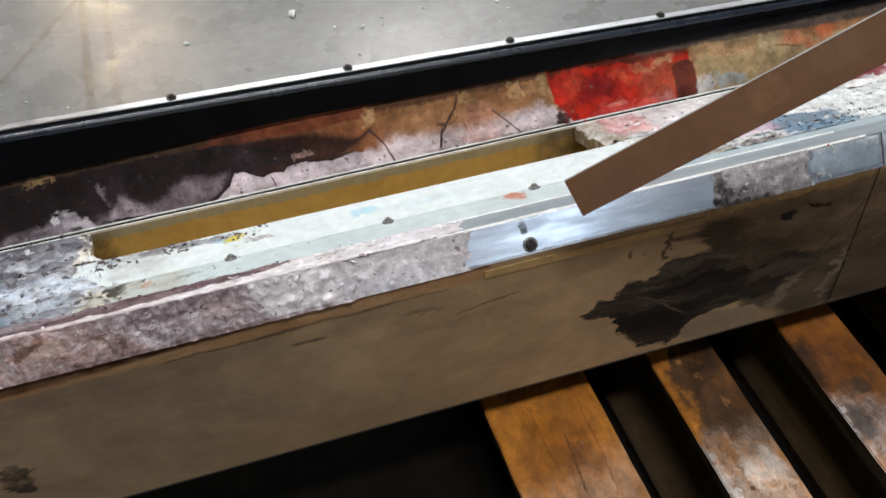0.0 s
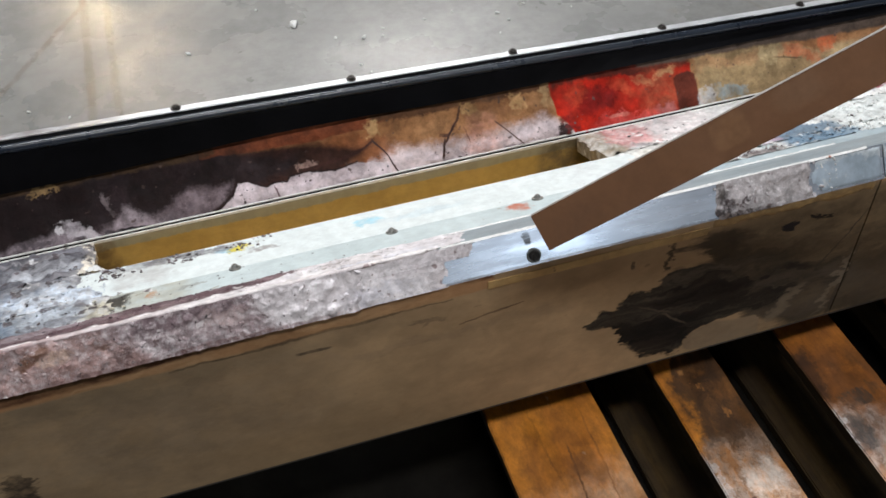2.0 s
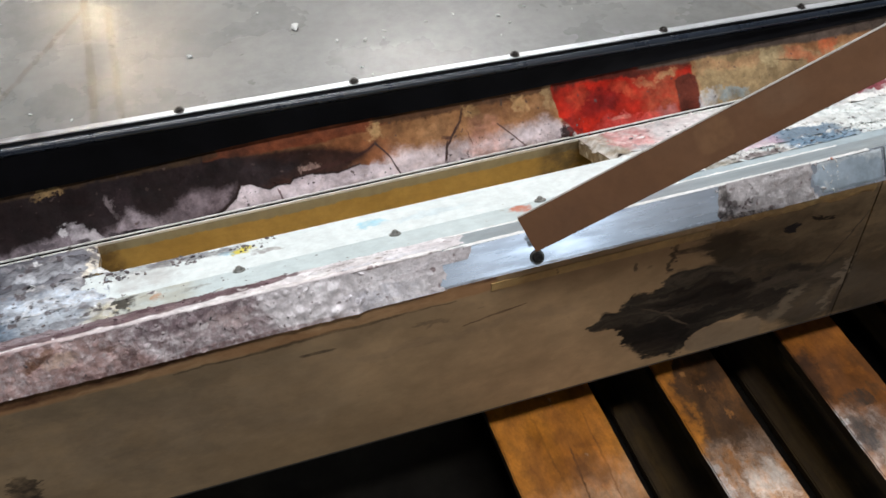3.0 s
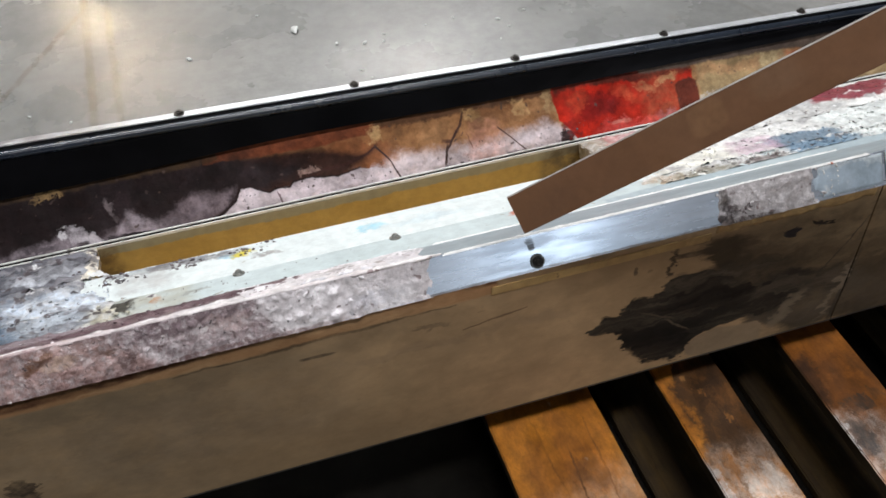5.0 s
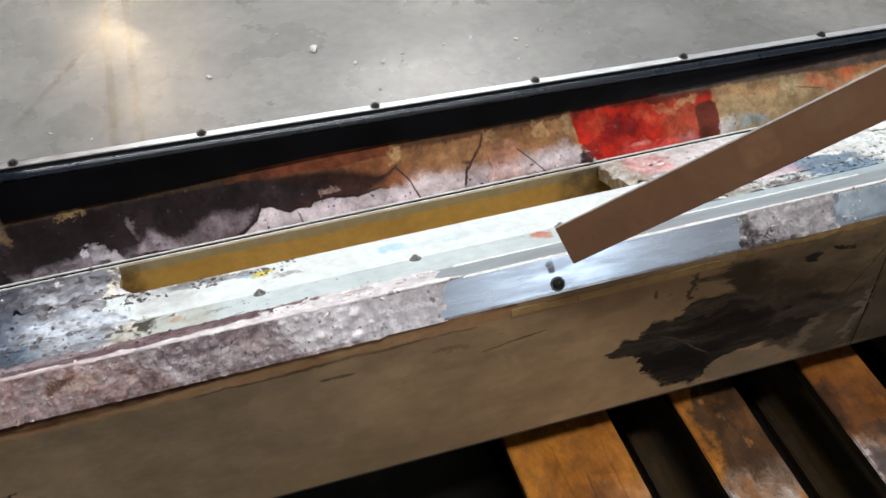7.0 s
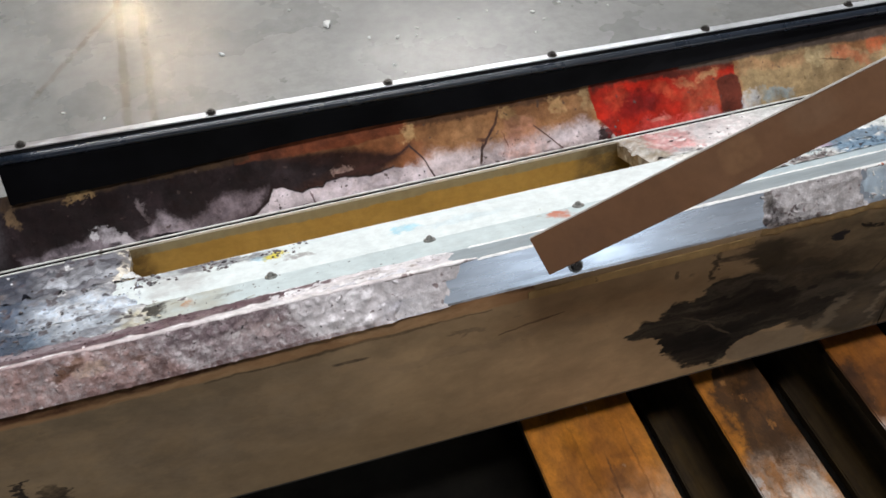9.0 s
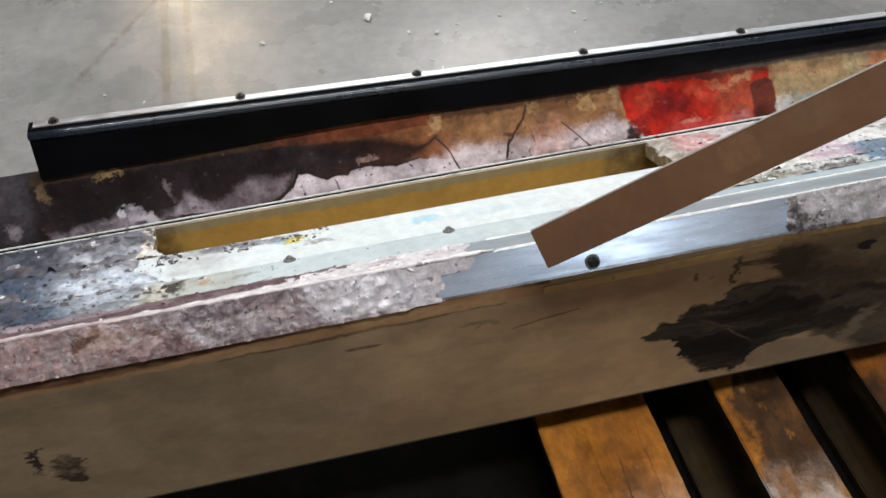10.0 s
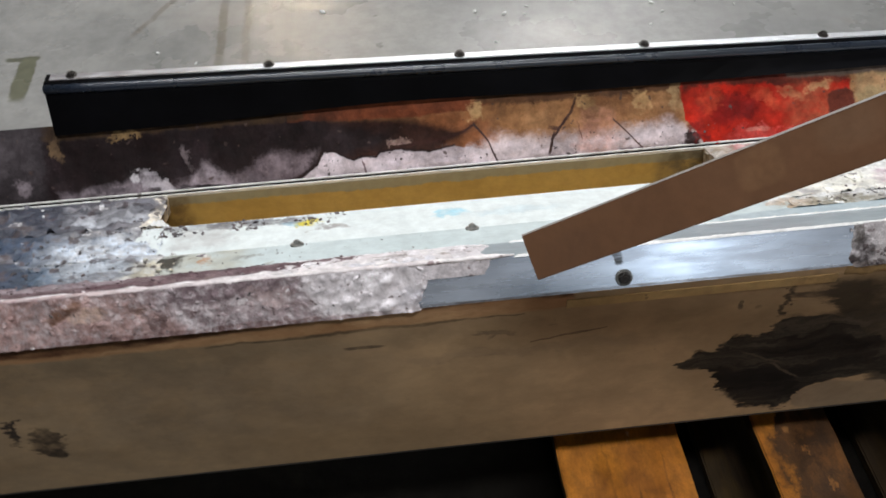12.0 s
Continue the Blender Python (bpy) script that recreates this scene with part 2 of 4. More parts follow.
M_LIP = surface("lip_steel", (0.36, 0.42, 0.45), (0.29, 0.34, 0.37), 12, rough=(0.3, 0.45), metal=0.15, bump=0.15, stretch=(0.5, 2, 1), fine=0.12)
M_GREEN = surface("pale_green_paint", (0.58, 0.655, 0.66), (0.52, 0.595, 0.60), 9, [
    (0.569, 0.055, 0.010, 0.014, 0.6, 0.9, (0.55, 0.14, 0.06)),
    (0.155, 0.05, 0.05, 0.05, 0.7, 0.8, (0.44, 0.43, 0.36)),
    (0.168, 0.045, 0.005, 0.010, 0.6, 0.9, (0.45, 0.22, 0.10)),
    (0.125, 0.050, 0.018, 0.014, 0.6, 1.0, (0.06, 0.055, 0.045)),
    (0.205, 0.045, 0.010, 0.006, 0.6, 0.8, (0.20, 0.18, 0.15)),
    (0.78, 0.055, 0.05, 0.012, 0.6, 0.8, (0.36, 0.30, 0.20)),
    ("area", [(0.66, -0.01, 0.035), (0.76, -0.01, 0.043), (1.72, -0.01, 0.045)], 0.003, 1.0, (0.36, 0.44, 0.48), 0.2, (0.46, 0.53, 0.55), (0.6, 2.5, 1)),
], rough=(0.35, 0.6), bump=0.2, spots=((55, 0.68, (0.30, 0.27, 0.2), 0.8),), fine=0.1)
M_WHITE = surface("white_paint", (0.73, 0.785, 0.78), (0.69, 0.745, 0.74), 10, [
    (0.407, 0.045, 0.018, 0.010, 0.6, 0.9, (0.33, 0.64, 0.76)),
    (0.243, 0.052, 0.012, 0.006, 0.6, 0.95, (0.16, 0.42, 0.58)),
    (0.262, 0.050, 0.012, 0.006, 0.6, 1.0, (0.66, 0.56, 0.08)),
    (0.290, 0.038, 0.014, 0.005, 0.6, 0.9, (0.30, 0.28, 0.27)),
    (0.19, 0.062, 0.07, 0.010, 0.5, 0.95, (0.14, 0.13, 0.14)),
    (0.155, 0.035, 0.03, 0.02, 0.7, 0.7, (0.45, 0.44, 0.43)),
    (0.47, 0.035, 0.05, 0.008, 0.8, 0.6, (0.55, 0.66, 0.70)),
], rough=(0.35, 0.6), bump=0.25, spots=((48, 0.70, (0.34, 0.32, 0.26), 0.7),), fine=0.1)
M_OCHRE = surface("ochre_primer", (0.54, 0.375, 0.12), (0.46, 0.31, 0.09), 8, [(0.4, 0.057, 0.6, 0.008, 0.3, 1.0, (0.36, 0.34, 0.24)), (0.1, 0.02, 0.02, 0.05, 0.6, 0.9, (0.16, 0.10, 0.04)), (0.71, 0.02, 0.04, 0.06, 0.6, 0.9, (0.13, 0.10, 0.06))],
    rough=(0.5, 0.7), bump=0.15, warp=0.003, fine=0.1)
M_RAIL = surface("pale_rail", (0.84, 0.85, 0.82), (0.72, 0.71, 0.67), 20, rough=(0.3, 0.5), metal=0.0, bump=0.1, spots=((40, 0.68, (0.12, 0.09, 0.07), 0.9),), fine=0.15)
LILAC, PLUM = (0.58, 0.51, 0.545), (0.015, 0.009, 0.009)
M_BACK = surface("layered_old_paint", (0.38, 0.20, 0.092), (0.23, 0.105, 0.045), 11, [
    # pinkish grey layer along the rail
    ("area", [(0.40, -0.01, 0.022), (0.449, -0.01, 0.036), (0.486, -0.01, 0.034), (0.53, -0.01, 0.030), (0.583, -0.01, 0.026), (0.638, -0.01, 0.030), (0.687, -0.01, 0.037), (0.712, -0.01, 0.018), (0.737, -0.01, 0.0)], 0.010, 1.0, (0.57, 0.49, 0.51), 0.6),
    (0.60, 0.030, 0.025, 0.025, 0.8, 0.6, (0.55, 0.26, 0.19)),
    (0.425, 0.045, 0.045, 0.022, 0.7, 1.0, (0.23, 0.088, 0.036)),
    (0.52, 0.060, 0.06, 0.012, 0.8, 0.6, (0.30, 0.15, 0.065)),
    # dark stretch
    ("area", [(-0.5, -0.01, 0.10), (0.190, -0.01, 0.10), (0.236, 0.001, 0.10), (0.277, 0.020, 0.072), (0.338, 0.014, 0.068), (0.367, 0.016, 0.066), (0.390, 0.016, 0.060), (0.411, 0.024, 0.052), (0.435, 0.038, 0.046), (0.456, 0.050, 0.052)], 0.0065, 1.0, (0.040, 0.017, 0.012), 0.25),
    ("area", [(-0.5, -0.01, 0.10), (0.18, -0.01, 0.10), (0.25, 0.0, 0.075), (0.31, 0.03, 0.065), (0.36, 0.04, 0.055)], 0.012, 1.0, PLUM, 0.8, (0.034, 0.023, 0.026), (1.2, 0.5, 1)),
    ("area", [(0.155, -0.004, 0.012), (0.187, -0.004, 0.022), (0.221, -0.002, 0.034), (0.240, 0.004, 0.036), (0.258, 0.012, 0.030), (0.272, 0.028, 0.034)], 0.008, 0.9, (0.25, 0.20, 0.225), 0.7, (0.13, 0.10, 0.11), (1.5, 0.6, 1)),
    ("area", [(-0.02, -0.004, 0.010), (0.03, -0.004, 0.018), (0.064, -0.004, 0.024), (0.085, -0.004, 0.020), (0.10, -0.004, 0.010), (0.127, 0.001, 0.022), (0.140, 0.001, 0.036), (0.165, 0.0, 0.020), (0.195, -0.004, 0.010)], 0.007, 0.95, (0.34, 0.29, 0.32), 0.6, (0.15, 0.12, 0.135), (1.5, 0.8, 1)),
    (0.088, 0.014, 0.020, 0.007, 0.6, 0.95, (0.62, 0.58, 0.62), -30),
    (0.122, 0.042, 0.004, 0.010, 0.7, 0.8, (0.24, 0.20, 0.21), 20),
    (0.064, 0.024, 0.005, 0.004, 0.6, 0.9, (0.62, 0.60, 0.62)),
    (0.150, 0.006, 0.022, 0.0028, 0.5, 1.0, (0.020, 0.016, 0.018), -8),
    (0.115, 0.007, 0.012, 0.004, 0.6, 0.9, (0.022, 0.018, 0.02)),
    (0.085, 0.0075, 0.006, 0.003, 0.6, 0.9, (0.03, 0.024, 0.027)),
    (0.03, 0.012, 0.02, 0.004, 0.6, 0.9, (0.05, 0.04, 0.047)),
    # torn lilac layer with a dark rim
    ("area", [(0.234, -0.01, 0.003), (0.252, -0.01, 0.0115), (0.269, -0.01, 0.022), (0.2765, -0.01, 0.0365), (0.289, -0.01, 0.036), (0.301, -0.01, 0.0285), (0.311, -0.01, 0.0235), (0.322, -0.01, 0.0265), (0.338, -0.01, 0.0245), (0.343, -0.01, 0.031), (0.366, -0.01, 0.031), (0.401, -0.01, 0.026), (0.43, -0.01, 0.03)], 0.0015, 1.0, (0.020, 0.011, 0.011), 0.16),
    ("area", [(0.240, -0.01, 0.0), (0.254, -0.01, 0.008), (0.270, -0.01, 0.0185), (0.2785, -0.01, 0.0335), (0.289, -0.01, 0.033), (0.301, -0.01, 0.0255), (0.311, -0.01, 0.0205), (0.322, -0.01, 0.0235), (0.338, -0.01, 0.0215), (0.344, -0.01, 0.0282), (0.366, -0.01, 0.0285), (0.401, -0.01, 0.0235), (0.43, -0.01, 0.028), (0.47, -0.01, 0.02)], 0.0012, 1.0, LILAC, 0.16, (0.50, 0.43, 0.47), (1, 1.4, 1)),
    (0.367, 0.039, 0.011, 0.004, 0.7, 0.9, (0.33, 0.22, 0.19)),
    ("area", [(0.360, 0.030, 0.034), (0.39, 0.0335, 0.0375), (0.411, 0.034, 0.038), (0.435, 0.040, 0.0435), (0.455, 0.050, 0.0525)], 0.0010, 1.0, (0.045, 0.018, 0.014), 0.10),
    ("area", [(0.240, 0.0715, 0.10), (0.277, 0.070, 0.10), (0.311, 0.068, 0.10), (0.382, 0.066, 0.10), (0.448, 0.068, 0.10), (0.479, 0.073, 0.10)], 0.0015, 1.0, (0.21, 0.060, 0.026), 0.22, (0.10, 0.032, 0.016), (0.8, 2.0, 1)),
    ("area", [(-0.5, 0.072, 0.1), (0.03, 0.0735, 0.1), (0.2, 0.072, 0.1), (0.26, 0.074, 0.1)], 0.0025, 0.9, (0.07, 0.042, 0.022), 0.3),
    (0.055, 0.0715, 0.018, 0.004, 0.5, 1.0, (0.27, 0.175, 0.08)),
    ("area", [(0.46, 0.072, 0.1), (0.56, 0.0705, 0.1), (0.66, 0.070, 0.1), (0.71, 0.068, 0.1)], 0.003, 1.0, (0.10, 0.048, 0.024), 0.5),
    (0.460, 0.066, 0.008, 0.012, 0.7, 0.9, (0.56, 0.36, 0.17)),
    (0.585, 0.066, 0.012, 0.008, 0.8, 0.8, (0.52, 0.33, 0.15)),
    (0.655, 0.062, 0.008, 0.012, 0.7, 0.8, (0.54, 0.34, 0.16)),
    (0.695, 0.062, 0.006, 0.016, 0.7, 0.8, (0.52, 0.35, 0.18)),
    # cracks
    ("area", [(0.4535, 0.050, 0.054), (0.469, 0.0285, 0.0325), (0.479, 0.000, 0.007)], 0.0008, 1.0, (0.05, 0.028, 0.026), 0.06),
    (0.570, 0.060, 0.0014, 0.014, 0.5, 1.0, (0.08, 0.04, 0.025), -24),
    (0.556, 0.040, 0.0018, 0.016, 0.5, 1.0, (0.06, 0.03, 0.024), -38),
    (0.543, 0.022, 0.0018, 0.014, 0.5, 1.0, (0.055, 0.03, 0.026), -20),
    (0.547, 0.039, 0.007, 0.0022, 0.6, 0.9, (0.07, 0.035, 0.03), -12),
    ("area", [(0.618, 0.042, 0.045), (0.633, 0.026, 0.0285), (0.652, 0.003, 0.0055)], 0.0007, 1.0, (0.10, 0.055, 0.045), 0.06),
    (0.323, 0.010, 0.0011, 0.010, 0.5, 0.95, (0.16, 0.11, 0.12), 8),
    (0.577, 0.034, 0.0009, 0.012, 0.5, 0.9, (0.16, 0.07, 0.05), 14),
    (0.638, 0.006, 0.010, 0.004, 0.6, 0.9, (0.16, 0.12, 0.13)),
    (0.710, 0.010, 0.011, 0.007, 0.4, 1.0, (0.045, 0.028, 0.028)),
    # red patch
    ("area", [(0.7005, 0.060, 0.074), (0.704, 0.034, 0.08), (0.713, 0.024, 0.09), (0.726, 0.003, 0.09), (0.80, -0.004, 0.085), (0.86, -0.002, 0.080), (0.892, 0.004, 0.072), (0.905, 0.01, 0.065)], 0.0018, 1.0, (0.44, 0.017, 0.007), 0.22, (0.30, 0.022, 0.011), (1, 1, 1)),
    ("area", [(0.705, 0.066, 0.09), (0.75, 0.068, 0.09), (0.80, 0.066, 0.09), (0.85, 0.067, 0.09), (0.90, 0.062, 0.09)], 0.004, 1.0, (0.095, 0.018, 0.011), 0.7),
    (0.765, 0.040, 0.030, 0.016, 0.8, 1.0, (0.19, 0.008, 0.006)),
    (0.716, 0.020, 0.009, 0.012, 0.6, 0.95, (0.14, 0.012, 0.012), 20),
    (0.722, 0.038, 0.004, 0.018, 0.6, 0.8, (0.30, 0.02, 0.012)),
    (0.81, 0.008, 0.055, 0.009, 0.6, 0.9, (0.66, 0.10, 0.085)),
    (0.79, 0.016, 0.014, 0.0025, 0.6, 0.8, (0.74, 0.28, 0.22)),
    (0.86, 0.040, 0.030, 0.030, 0.9, 0.9, (0.33, 0.075, 0.035)),
    (0.735, 0.050, 0.012, 0.010, 0.9, 0.7, (0.50, 0.07, 0.03), 30),
    (0.80, 0.050, 0.020, 0.006, 0.9, 0.7, (0.48, 0.08, 0.035), -20),
    (0.835, 0.057, 0.016, 0.005, 0.8, 0.8, (0.44, 0.18, 0.085), -20),
    (0.868, 0.062, 0.016, 0.005, 0.8, 0.85, (0.46, 0.25, 0.12)),
    (0.86, 0.010, 0.016, 0.008, 0.7, 0.8, (0.44, 0.16, 0.15)),
    ("area", [(0.878, 0.006, 0.050), (0.884, 0.003, 0.054), (0.902, 0.002, 0.056), (0.911, 0.006, 0.050)], 0.0018, 1.0, (0.105, 0.024, 0.014), 0.16),
    # beige beyond
    ("area", [(0.912, 0.02, 0.075), (0.925, -0.004, 0.072), (0.98, -0.004, 0.074), (1.04, -0.004, 0.072), (1.10, -0.004, 0.05), (1.4, -0.004, 0.05)], 0.004, 1.0, (0.28, 0.195, 0.10), 0.4, (0.37, 0.275, 0.15), (1, 1, 1)),
    (0.925, 0.012, 0.013, 0.012, 0.6, 0.95, (0.44, 0.45, 0.47)),
    (0.960, 0.016, 0.020, 0.009, 0.6, 0.9, (0.23, 0.28, 0.29)),
    (0.965, 0.058, 0.05, 0.008, 0.8, 0.6, (0.45, 0.24, 0.12)),
    (1.03, 0.055, 0.016, 0.012, 0.5, 0.9, (0.46, 0.36, 0.20)),
    (1.075, 0.048, 0.030, 0.010, 0.6, 0.9, (0.40, 0.13, 0.06), -15),
    (1.055, 0.045, 0.020, 0.0012, 0.6, 0.8, (0.10, 0.06, 0.035), -14),
    (1.12, 0.055, 0.012, 0.014, 0.5, 0.9, (0.42, 0.10, 0.04)),
    ("area", [(0.83, 0.075, 0.1), (0.90, 0.070, 0.1), (0.98, 0.0715, 0.1), (1.1, 0.064, 0.1), (1.7, 0.055, 0.1)], 0.0025, 1.0, (0.095, 0.07, 0.055), 0.25),
    # far near end
    ("area", [(-0.5, -0.01, 0.1), (-0.10, -0.01, 0.1), (-0.035, 0.0, 0.1)], 0.006, 1.0, (0.028, 0.022, 0.024), 0.5, (0.07, 0.06, 0.065), (1, 0.5, 1)),
    (-0.06, 0.025, 0.010, 0.010, 0.6, 0.8, (0.25, 0.21, 0.23)),
    (-0.022, 0.062, 0.005, 0.012, 0.6, 0.9, (0.20, 0.13, 0.07)),
], rough=(0.6, 0.85), shine=0.15, bump=0.6, bump_scale=80, grain=50, warp=0.010, spots=((85, 0.665, (0.08, 0.055, 0.05), 0.8), (35, 0.74, (0.55, 0.50, 0.46), 0.35)), fine=0.28, mottle=0.32)
M_CRUST = surface("pinkish_grey_crust", (0.86, 0.83, 0.85), (0.75, 0.71, 0.73), 24, [
    ("area", [(-0.5, -0.02, 0.06), (0.12, -0.02, 0.06), (0.262, -0.02, 0.06), (0.268, -0.02, 0.03), (0.285, -0.02, 0.0)], 0.016, 0.95, (0.36, 0.28, 0.29), 1.2, (0.22, 0.16, 0.17), (2.0, 2.5, 1)),
    ("area", [(-0.5, -0.02, 0.06), (0.02, -0.02, 0.06), (0.08, -0.02, 0.05), (0.135, -0.02, 0.03), (0.16, -0.02, 0.0)], 0.012, 0.95, (0.44, 0.295, 0.275), 1.0, (0.27, 0.16, 0.145), (2.0, 2.5, 1)),
    (0.055, 0.028, 0.016, 0.004, 0.6, 0.95, (0.20, 0.10, 0.06), 10),
    (0.075, 0.022, 0.014, 0.005, 0.6, 0.9, (0.62, 0.45, 0.36)),
    (0.118, 0.027, 0.010, 0.004, 0.6, 0.95, (0.17, 0.10, 0.08)),
    (0.20, 0.032, 0.06, 0.006, 0.7, 0.9, (0.19, 0.135, 0.15)),
    (0.235, 0.022, 0.022, 0.008, 0.7, 0.7, (0.56, 0.43, 0.42)),
    (0.135, 0.012, 0.008, 0.008, 0.6, 0.9, (0.13, 0.075, 0.07)),
    (-0.26, 0.02, 0.20, 0.08, 0.6, 1.0, (0.13, 0.09, 0.10)),
    (0.20, -0.001, 0.14, 0.0035, 0.6, 0.8, (0.20, 0.12, 0.115)),
    (0.40, 0.010, 0.05, 0.008, 0.8, 0.7, (0.60, 0.60, 0.66)),
    (0.455, 0.030, 0.03, 0.008, 0.7, 0.7, (0.50, 0.46, 0.48)),
    (0.83, 0.015, 0.09, 0.05, 0.7, 0.9, (0.40, 0.375, 0.375)),
    (0.768, 0.010, 0.010, 0.010, 0.5, 0.95, (0.06, 0.05, 0.05)),
    (0.766, 0.028, 0.006, 0.010, 0.5, 0.95, (0.09, 0.08, 0.07)),
    (0.80, 0.001, 0.03, 0.003, 0.5, 0.95, (0.08, 0.06, 0.05)),
    (0.895, 0.033, 0.008, 0.007, 0.5, 1.0, (0.45, 0.12, 0.05)),
], rough=(0.22, 0.5), bump=0.8, bump_scale=170, grain=110, warp=0.008, spots=((75, 0.655, (0.22, 0.15, 0.15), 0.8), (130, 0.67, (0.14, 0.10, 0.10), 0.8), (60, 0.67, (0.86, 0.83, 0.83), 0.6)), fine=0.2, mottle=0.18)


def ledge_crust(name, stains, clean=False):
    """Caked paint: pitted and dirty, or paler where it was wiped."""
    if clean:
        return surface(name, (0.78, 0.78, 0.76), (0.60, 0.60, 0.59), 15, stains, rough=(0.35, 0.6), bump=0.6, bump_scale=100, grain=70, warp=0.011,
                       spots=((24, 0.63, (0.34, 0.33, 0.34), 0.7), (60, 0.65, (0.12, 0.10, 0.10), 0.85), (45, 0.64, (0.86, 0.87, 0.86), 0.8)), fine=0.25, mottle=0.15)
    return surface(name, (0.66, 0.64, 0.62), (0.44, 0.42, 0.41), 15, stains, rough=(0.35, 0.6), bump=0.7, bump_scale=100, grain=70, warp=0.011,
                   spots=((24, 0.565, (0.17, 0.16, 0.175), 0.8), (60, 0.575, (0.07, 0.055, 0.06), 0.9), (45, 0.64, (0.84, 0.85, 0.85), 0.8)), fine=0.3, mottle=0.3)


STAINS_I = [
    (-0.03, 0.05, 0.14, 0.07, 0.4, 1.0, (0.15, 0.15, 0.17)),
    (0.05, 0.025, 0.05, 0.010, 0.5, 0.9, (0.50, 0.52, 0.56)),
    (0.01, 0.045, 0.06, 0.006, 0.5, 0.9, (0.045, 0.045, 0.055)),
    (0.07, 0.065, 0.02, 0.006, 0.6, 0.9, (0.05, 0.045, 0.05)),
    (0.04, 0.04, 0.05, 0.014, 0.6, 0.7, (0.34, 0.34, 0.36)),
    (0.0, 0.07, 0.06, 0.006, 0.6, 0.7, (0.36, 0.34, 0.35)),
    (0.03, 0.058, 0.04, 0.005, 0.6, 0.8, (0.04, 0.04, 0.045)),
    (-0.13, 0.03, 0.13, 0.09, 0.5, 1.0, (0.045, 0.05, 0.07)),
    (0.096, 0.05, 0.006, 0.06, 0.5, 1.0, (0.74, 0.68, 0.58)),
    (0.735, 0.05, 0.02, 0.06, 0.5, 0.9, (0.30, 0.24, 0.16)),
    (0.775, 0.05, 0.03, 0.045, 0.5, 0.95, (0.56, 0.26, 0.25)),
    (0.85, 0.05, 0.05, 0.05, 0.6, 0.6, (0.70, 0.60, 0.60)),
    (1.02, 0.05, 0.05, 0.05, 0.5, 0.8, (0.42, 0.42, 0.42)),
    (1.12, 0.06, 0.075, 0.028, 0.25, 1.0, (0.22, 0.04, 0.055)),
]
M_LEDGE_I, M_WIPED_I = ledge_crust("inner_crust", STAINS_I), ledge_crust("wiped_inner_crust", STAINS_I, True)
STAINS_W = [
    (0.02, 0.025, 0.16, 0.03, 0.5, 0.95, (0.55, 0.63, 0.73)),
    (0.0, 0.065, 0.13, 0.014, 0.5, 0.9, (0.20, 0.21, 0.24)),
    (-0.12, 0.04, 0.13, 0.09, 0.5, 1.0, (0.05, 0.07, 0.11)),
    (0.03, 0.05, 0.03, 0.01, 0.6, 0.8, (0.16, 0.18, 0.22)),
    (0.955, 0.012, 0.05, 0.022, 0.25, 1.0, (0.17, 0.235, 0.30)),
    (0.89, 0.02, 0.035, 0.03, 0.5, 0.8, (0.52, 0.36, 0.44)),
    (0.80, 0.02, 0.06, 0.05, 0.6, 0.6, (0.76, 0.73, 0.62)),
    (1.10, 0.04, 0.1, 0.05, 0.5, 0.8, (0.60, 0.65, 0.64)),
]
M_LEDGE_W, M_WIPED_W = ledge_crust("upper_crust", STAINS_W), ledge_crust("wiped_upper_crust", STAINS_W, True)
STAINS_G = [
    (0.02, 0.05, 0.10, 0.05, 0.5, 1.0, (0.40, 0.44, 0.49)),
    (0.05, 0.02, 0.06, 0.012, 0.6, 0.8, (0.17, 0.17, 0.19)),
    (-0.03, 0.03, 0.06, 0.035, 0.5, 1.0, (0.075, 0.11, 0.155)),
    (-0.13, 0.04, 0.13, 0.09, 0.5, 1.0, (0.04, 0.05, 0.08)),
    (0.125, 0.03, 0.03, 0.03, 0.5, 0.8, (0.46, 0.42, 0.30)),
    (0.735, 0.03, 0.035, 0.03, 0.4, 0.9, (0.40, 0.30, 0.20)),
    (0.80, 0.04, 0.04, 0.02, 0.5, 0.9, (0.19, 0.17, 0.11)),
    (0.87, 0.045, 0.035, 0.012, 0.4, 0.95, (0.09, 0.06, 0.06)),
    (0.96, 0.055, 0.05, 0.02, 0.3, 1.0, (0.17, 0.26, 0.35)),
    (1.12, 0.03, 0.12, 0.05, 0.6, 0.8, (0.62, 0.67, 0.66)),
]
M_LEDGE_G, M_WIPED_G = ledge_crust("lower_crust", STAINS_G), ledge_crust("wiped_lower_crust", STAINS_G, True)
M_RUBBER = surface("black_gloss_paint", (0.003, 0.003, 0.0035), (0.005, 0.005, 0.006), 9, rough=(0.3, 0.42), bump=0.08, bump_scale=40, fine=0.1, shine=0.03)
# the blue sheen of the rounded top is put into this base colour
M_BEAD = surface("black_gloss_bead", (0.010, 0.015, 0.024), (0.015, 0.021, 0.033), 9, rough=(0.24, 0.36), bump=0.03, bump_scale=30, fine=0.1, shine=0.5)
# dark reddish near end painted in where the strip reflects nothing bright
M_STRIP = surface("galvanised_strip", (0.72, 0.73, 0.75), (0.62, 0.63, 0.65), 10, [(0.02, 0.36, 0.12, 0.05, 0.8, 0.8, (0.20, 0.16, 0.16))], rough=(0.28, 0.44), metal=0.55, bump=0.06, stretch=(0.4, 2, 1), fine=0.08)
M_BOLT = surface("dark_oily_steel", (0.09, 0.08, 0.075), (0.04, 0.035, 0.03), 120, rough=(0.3, 0.5), metal=0.7, bump=0.3, bump_scale=300, grain=300, fine=0.2)
